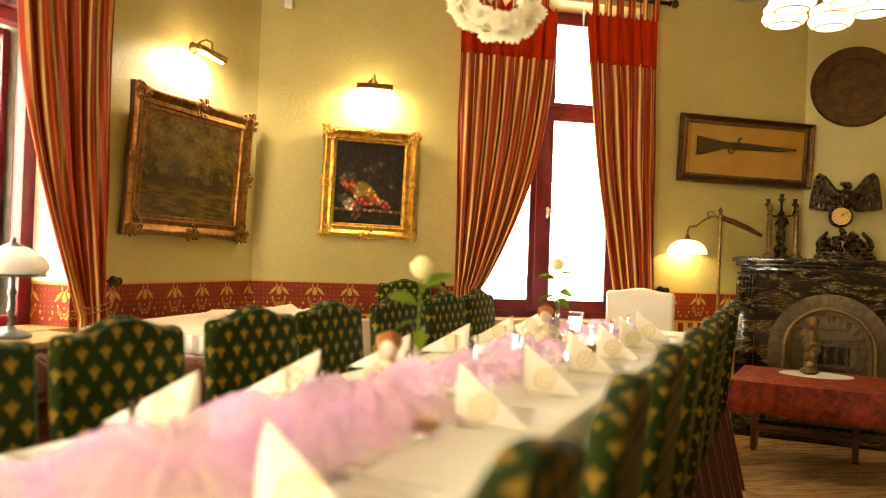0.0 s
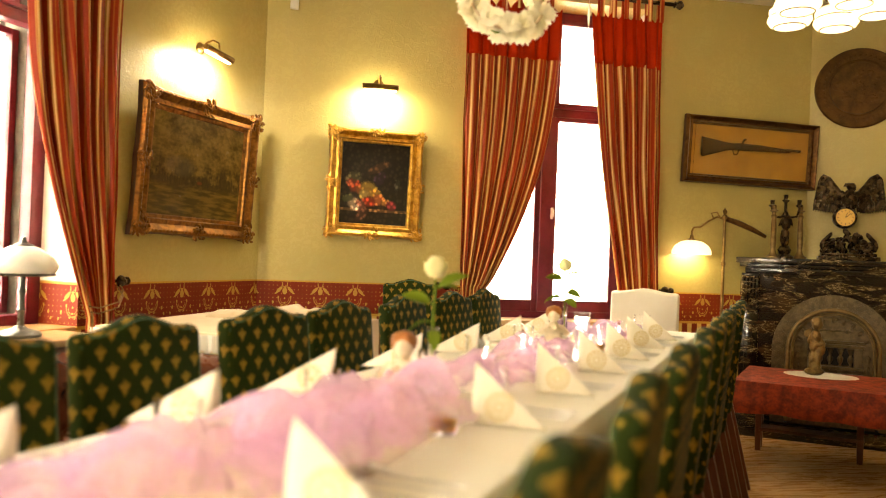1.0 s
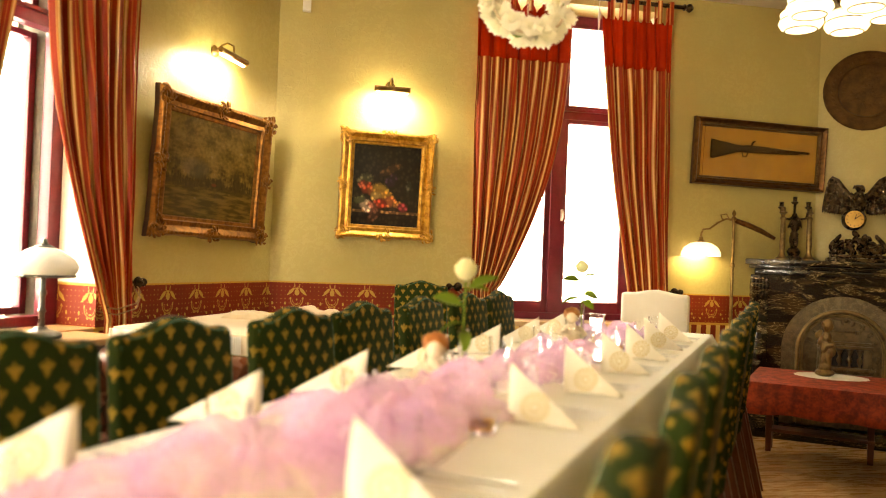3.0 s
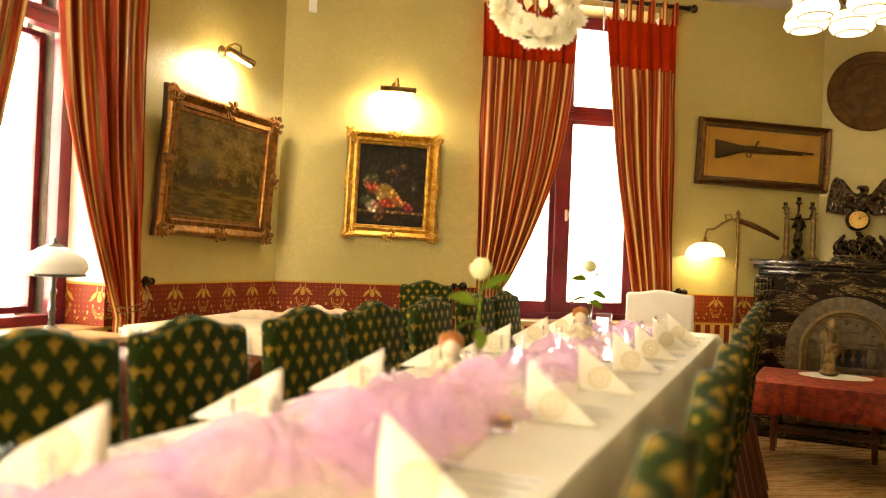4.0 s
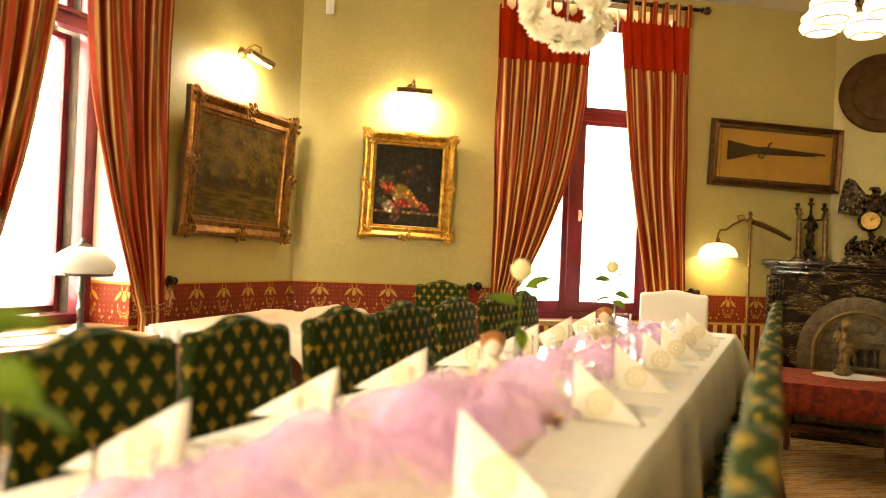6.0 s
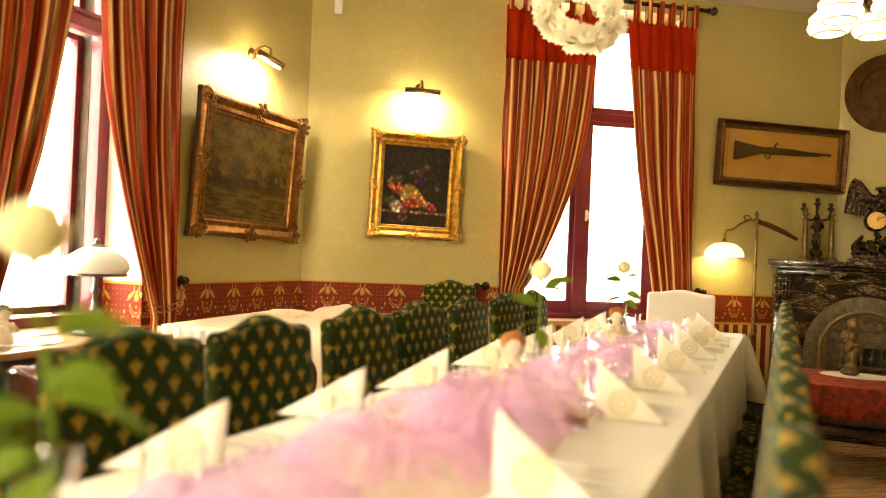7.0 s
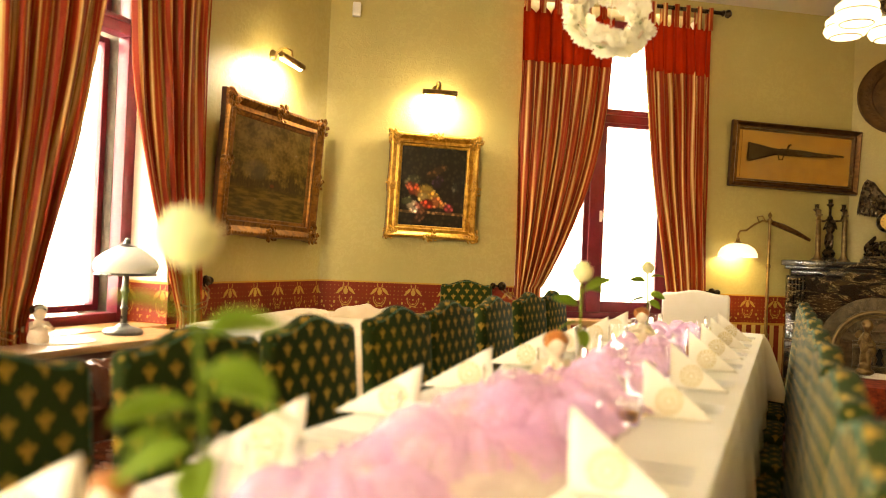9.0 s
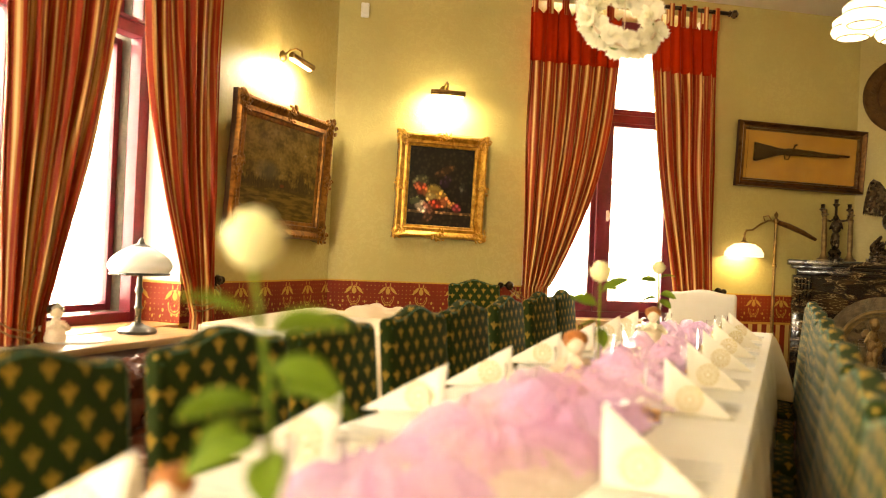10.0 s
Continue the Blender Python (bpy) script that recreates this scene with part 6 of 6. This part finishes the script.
def rose_in_vase(x, y, lean, seed, label, h=0.27, leaves=()):
    ob = thing("rose_vase", pose(x, y, TZ + 0.003), label, "vase with rose", "roses on the table")
    rnd = random.Random(seed)
    bm = B_()
    lathe(bm, [(0, 0), (0.022, 0), (0.024, 0.006), (0.011, 0.03), (0.010, 0.12), (0.014, 0.155), (0.0125, 0.155), (0.0085, 0.12), (0.0085, 0.03), (0, 0.014)], n=18)
    part("vase", bm, GLASS, ob, "slim clear glass bud vase")
    lx, ly = lean
    stem = [Vector((lx * f * f, ly * f * f, 0.02 + (h - 0.02) * f)) for f in (0, 0.25, 0.5, 0.75, 1.0)]
    bm = B_()
    tube(bm, stem, [0.003, 0.003, 0.0028, 0.0028, 0.003], 7)
    st = part("stem", bm, LEAF, ob)
    top = stem[-1]
    bm = B_()
    lathe(bm, [(0.003, -0.004), (0.010, 0.003), (0.010, 0.020), (0.006, 0.034), (0, 0.036)], top, 12)
    head = part("rose_head", bm, ROSE, ob, "pale yellow rose head")
    for ly_, (n, r, hgt, open_) in enumerate(((3, 0.009, 0.050, 0.1), (4, 0.015, 0.050, 0.25), (4, 0.020, 0.046, 0.55), (5, 0.022, 0.036, 1.3))):
        for k in range(n):
            bm = B_()
            a0 = 2 * math.pi * k / n + ly_ * 0.7 + rnd.uniform(-0.2, 0.2)
            half = math.pi / n * 1.25
            rows = []
            for i in range(6):
                f = i / 5
                row = []
                for j in range(7):
                    a = a0 + half * (j / 6 * 2 - 1)
                    e = abs(j / 6 * 2 - 1)
                    z = hgt * f * (1 - 0.22 * e * e * f)
                    rad = r * (0.42 + 0.58 * math.sin((0.12 + 0.80 * f) * math.pi)) * (1 + 0.25 * open_ * f) + open_ * 0.008 * f ** 4
                    row.append(bm.verts.new(top + Vector((rad * math.cos(a), rad * math.sin(a), z))))
                rows.append(row)
            for p, q in zip(rows, rows[1:]):
                for j in range(6):
                    bm.faces.new((p[j], p[j + 1], q[j + 1], q[j]))
            part("petal", bm, ROSE, head)
    for f, az, rise, size, roll in leaves:
        a = radians(az)
        base = stem[0].lerp(top, f) + Vector((lx * (f * f - f), ly * (f * f - f), 0))
        d = Vector((math.cos(a), math.sin(a), rise)).normalized()
        side = d.cross(Vector((0, 0, 1))).normalized()
        up = side.cross(d)
        q = Matrix.Rotation(roll, 3, d)
        side, up = q @ side, q @ up
        L_, W_ = size * 0.86, size * 0.25
        bm = B_()
        rows = []
        for i in range(8):
            t = i / 7
            w = W_ * math.sin(math.pi * min(1, t * 0.93 + 0.07)) ** 0.75
            c = base + d * (0.012 + L_ * t) - up * (0.018 * t * t)
            rows.append([bm.verts.new(c + side * w * q + up * (abs(q) * w * 0.35)) for q in (-1, -0.5, 0, 0.5, 1)])
        for p, q in zip(rows, rows[1:]):
            for j in range(4):
                bm.faces.new((p[j], p[j + 1], q[j + 1], q[j]))
        tube(bm, [base, base + d * 0.016], 0.0012, 5)
        part("leaf", bm, LEAF, st, mods=(("SOLIDIFY", {"thickness": 0.0006}),))


rose_in_vase(-0.815, 0.285, (-0.026, -0.012), 1, "pale yellow rose in a slim glass vase", 0.300,
             ((0.82, 200, 0.5, 0.075, 0.3), (0.78, 12, 0.35, 0.085, -0.6), (0.70, 350, -0.05, 0.080, 0.5), (0.62, 20, -0.1, 0.085, -0.3), (0.58, 190, -0.1, 0.085, 0.7), (0.46, 205, -0.25, 0.085, -0.5), (0.44, 300, -0.2, 0.075, 0.4), (0.52, 250, 0.1, 0.07, 0.2)))
rose_in_vase(-0.79, 1.63, (-0.006, 0.02), 2, "pale yellow rose in a slim glass vase", 0.268,
             ((0.74, 195, 0.45, 0.075, 0.9), (0.60, 215, -0.15, 0.060, 0.3), (0.55, 300, -0.75, 0.060, 0.0), (0.88, 10, 0.7, 0.085, 0.6), (0.90, 30, 0.25, 0.05, -0.5)))
rose_in_vase(-0.80, 3.01, (-0.008, 0.01), 3, "pale yellow rose in a slim glass vase", 0.278,
             ((0.86, 190, 0.25, 0.075, 0.8), (0.60, 200, -0.12, 0.085, 0.4), (0.66, 340, 0.0, 0.085, -0.9), (0.92, 20, 0.35, 0.070, 0.2), (0.58, 320, -0.3, 0.07, 0.5)))
angel(pose(-0.835, 1.575, TZ + 0.004, 0, 0, 20) @ Matrix.Scale(1.12, 4), "cream angel figurine with orange hair on the table")
angel(pose(-0.80, 2.83, TZ + 0.004, 0, 0, 10) @ Matrix.Scale(1.12, 4), "cream angel figurine with orange hair on the table")
angel(pose(-0.95, 0.31, TZ + 0.004, 0, 0, 20) @ Matrix.Scale(0.78, 4), "cream angel figurine with orange hair on the table")


def tealight(m):
    ob = thing("tealight_glass", m, "orange candle in a small clear glass", "candle", "tea lights")
    bm = B_()
    lathe(bm, [(0, 0), (0.024, 0), (0.027, 0.004), (0.03, 0.045), (0.0285, 0.045), (0.025, 0.008), (0, 0.006)], n=20)
    part("cup", bm, GLASS, ob)
    bm = B_()
    lathe(bm, [(0, 0.008), (0.022, 0.008), (0.024, 0.026), (0.008, 0.028), (0, 0.027)], n=18)
    tube(bm, [(0, 0, 0.026), (0, 0.001, 0.036)], 0.001, 4)
    part("candle", bm, AMBER, ob)
    return ob


t0 = None
for x, y in ((-0.625, 1.30), (-0.60, 2.02), (-0.645, 0.93), (-0.62, 2.75)):
    m = pose(x, y, TZ + 0.003)
    if t0:
        copy_thing(t0, m)
    else:
        t0 = tealight(m)


def tulle(x, y, rx, ry, height, mat, seed, label, ruffles=8):
    """A puffed heap of tulle: ruffled leaves of net that fan out from the middle, as petals of one bow."""
    ob = thing("tulle_bow", pose(x, y, TZ + 0.004), label, "table decoration", "tulle on the table")
    rnd = random.Random(seed)
    for k in range(ruffles):
        a0 = 2 * math.pi * (k + rnd.uniform(-0.3, 0.3)) / ruffles
        reach, lift, spread = rnd.uniform(0.80, 1.25), rnd.uniform(0.45, 1.15), rnd.uniform(0.45, 0.8)
        bm = B_()
        nr, na = 12, 30
        rows = []
        for i in range(nr + 1):
            f = i / nr
            row = []
            for j in range(na + 1):
                u = j / na * 2 - 1
                a = a0 + u * spread
                pleat = math.sin(u * 11 + seed + k) * 0.5 + noise.noise((u * 3, f * 2, seed + k))
                r = f * reach * (1 - 0.16 * u * u + 0.06 * pleat)
                z = 0.86 * height * lift * math.sin(math.pi * min(1.0, 0.08 + 0.80 * f)) * (1 - 0.35 * u * u) * (1 + 0.28 * pleat * f)
                z += 0.010 * f * noise.noise((r * 9 * math.cos(a), r * 9 * math.sin(a), seed))
                row.append(bm.verts.new((rx * r * math.cos(a), ry * r * math.sin(a), max(0.001, z))))
            rows.append(row)
        for p, q in zip(rows, rows[1:]):
            for j in range(na):
                bm.faces.new((p[j], p[j + 1], q[j + 1], q[j]))
        part("ruffle", bm, mat, ob)
    return ob


def runner(ya, yb, half, mat, seed, label):
    """A length of creased net laid flat along the middle of the table."""
    bm = B_()
    ny, nx = int((yb - ya) * 80), 26
    rows = []
    for i in range(ny + 1):
        y = ya + (yb - ya) * i / ny
        row = []
        for j in range(nx + 1):
            u = j / nx * 2 - 1
            hw = half * (0.85 + 0.3 * noise.noise((y * 2.5, seed, 1 if u > 0 else 2)))
            x = tx(y) + u * hw
            z = TZ + 0.005 + 0.030 * (1 - u ** 4) * max(0.1, 0.5 + 0.9 * noise.noise((x * 9, y * 6, seed)) + 0.35 * noise.noise((x * 26, y * 20, seed)))
            row.append(bm.verts.new((x, y, z)))
        rows.append(row)
    for p, q in zip(rows, rows[1:]):
        for j in range(nx):
            bm.faces.new((p[j], p[j + 1], q[j + 1], q[j]))
    return tagged(part("net_runner", bm, mat), label, "table runner")


PINK_NET = "puffed bow of pink tulle net on the white tablecloth"
runner(0.15, 1.60, 0.19, ORGANZA, 3, "creased cream organza runner along the white tablecloth")
for x, y, rx, ry, h, mat, seed in ((-0.86, 0.56, 0.13, 0.16, 0.075, LILAC, 5), (-0.80, 0.86, 0.15, 0.17, 0.085, TULLE, 6), (-0.74, 1.08, 0.17, 0.20, 0.115, TULLE, 7), (-0.80, 1.38, 0.18, 0.20, 0.105, TULLE, 8),
                                   (-0.735, 1.92, 0.14, 0.20, 0.085, TULLE, 9), (-0.72, 2.27, 0.14, 0.20, 0.095, TULLE, 10), (-0.72, 3.12, 0.14, 0.18, 0.085, LILAC, 11), (-0.66, 3.40, 0.11, 0.16, 0.075, TULLE, 12)):
    tulle(x, y, rx, ry, h, mat, seed, "puffed bow of lilac tulle net on the white tablecloth" if mat is LILAC else PINK_NET)


# ---- floor planks ----
def planks():
    W_, ang = 0.135, TURN_F
    meshes = []
    for L_ in (1.1, 1.5, 1.9, 2.3):
        bm = B_()
        box(bm, (0.001, 0.001, -0.021), (L_ - 0.001, W_ - 0.001, 0.0), 0.0015)
        me = bpy.data.meshes.new("plank")
        box_uv(bm)
        bm.to_mesh(me)
        bm.free()
        me.materials.append(PLANK)
        meshes.append((L_, me))
    rnd = random.Random(6)
    turn = Matrix.Rotation(radians(ang), 4, "Z")
    for row in range(-40, 62):
        x = -6.0 - rnd.random() * 1.5
        while x < 9.5:
            L_, me = rnd.choice(meshes)
            ends = [turn @ Vector((x + e, row * W_ + h, 0)) for e in (0, L_) for h in (0, W_)]
            if all(-3.45 < e.x < XR + 0.45 and 0.3 < e.y < YF + 0.45 and e.y < A.y + 0.55 + (e.x - A.x) * 0.651 for e in ends):
                ob = new("plank", me)
                ob.matrix_world = turn @ Matrix.Translation((x, row * W_, 0))
                ob.parent = floor
            x += L_
    bm = B_()
    box(bm, (-3.4, YB - 0.35, -0.0215), (XR + 0.35, 2.4, -0.002))
    box(bm, (2.5, 2.41, -0.0215), (XR + 0.35, YF + 0.35, -0.002))
    part("plain_boards", bm, PLANK, floor, smooth=False)


PLANK = wood("oak_floor_boards", (0.48, 0.29, 0.125), (0.38, 0.215, 0.085), 0.28, (1, 10, 10))
planks()
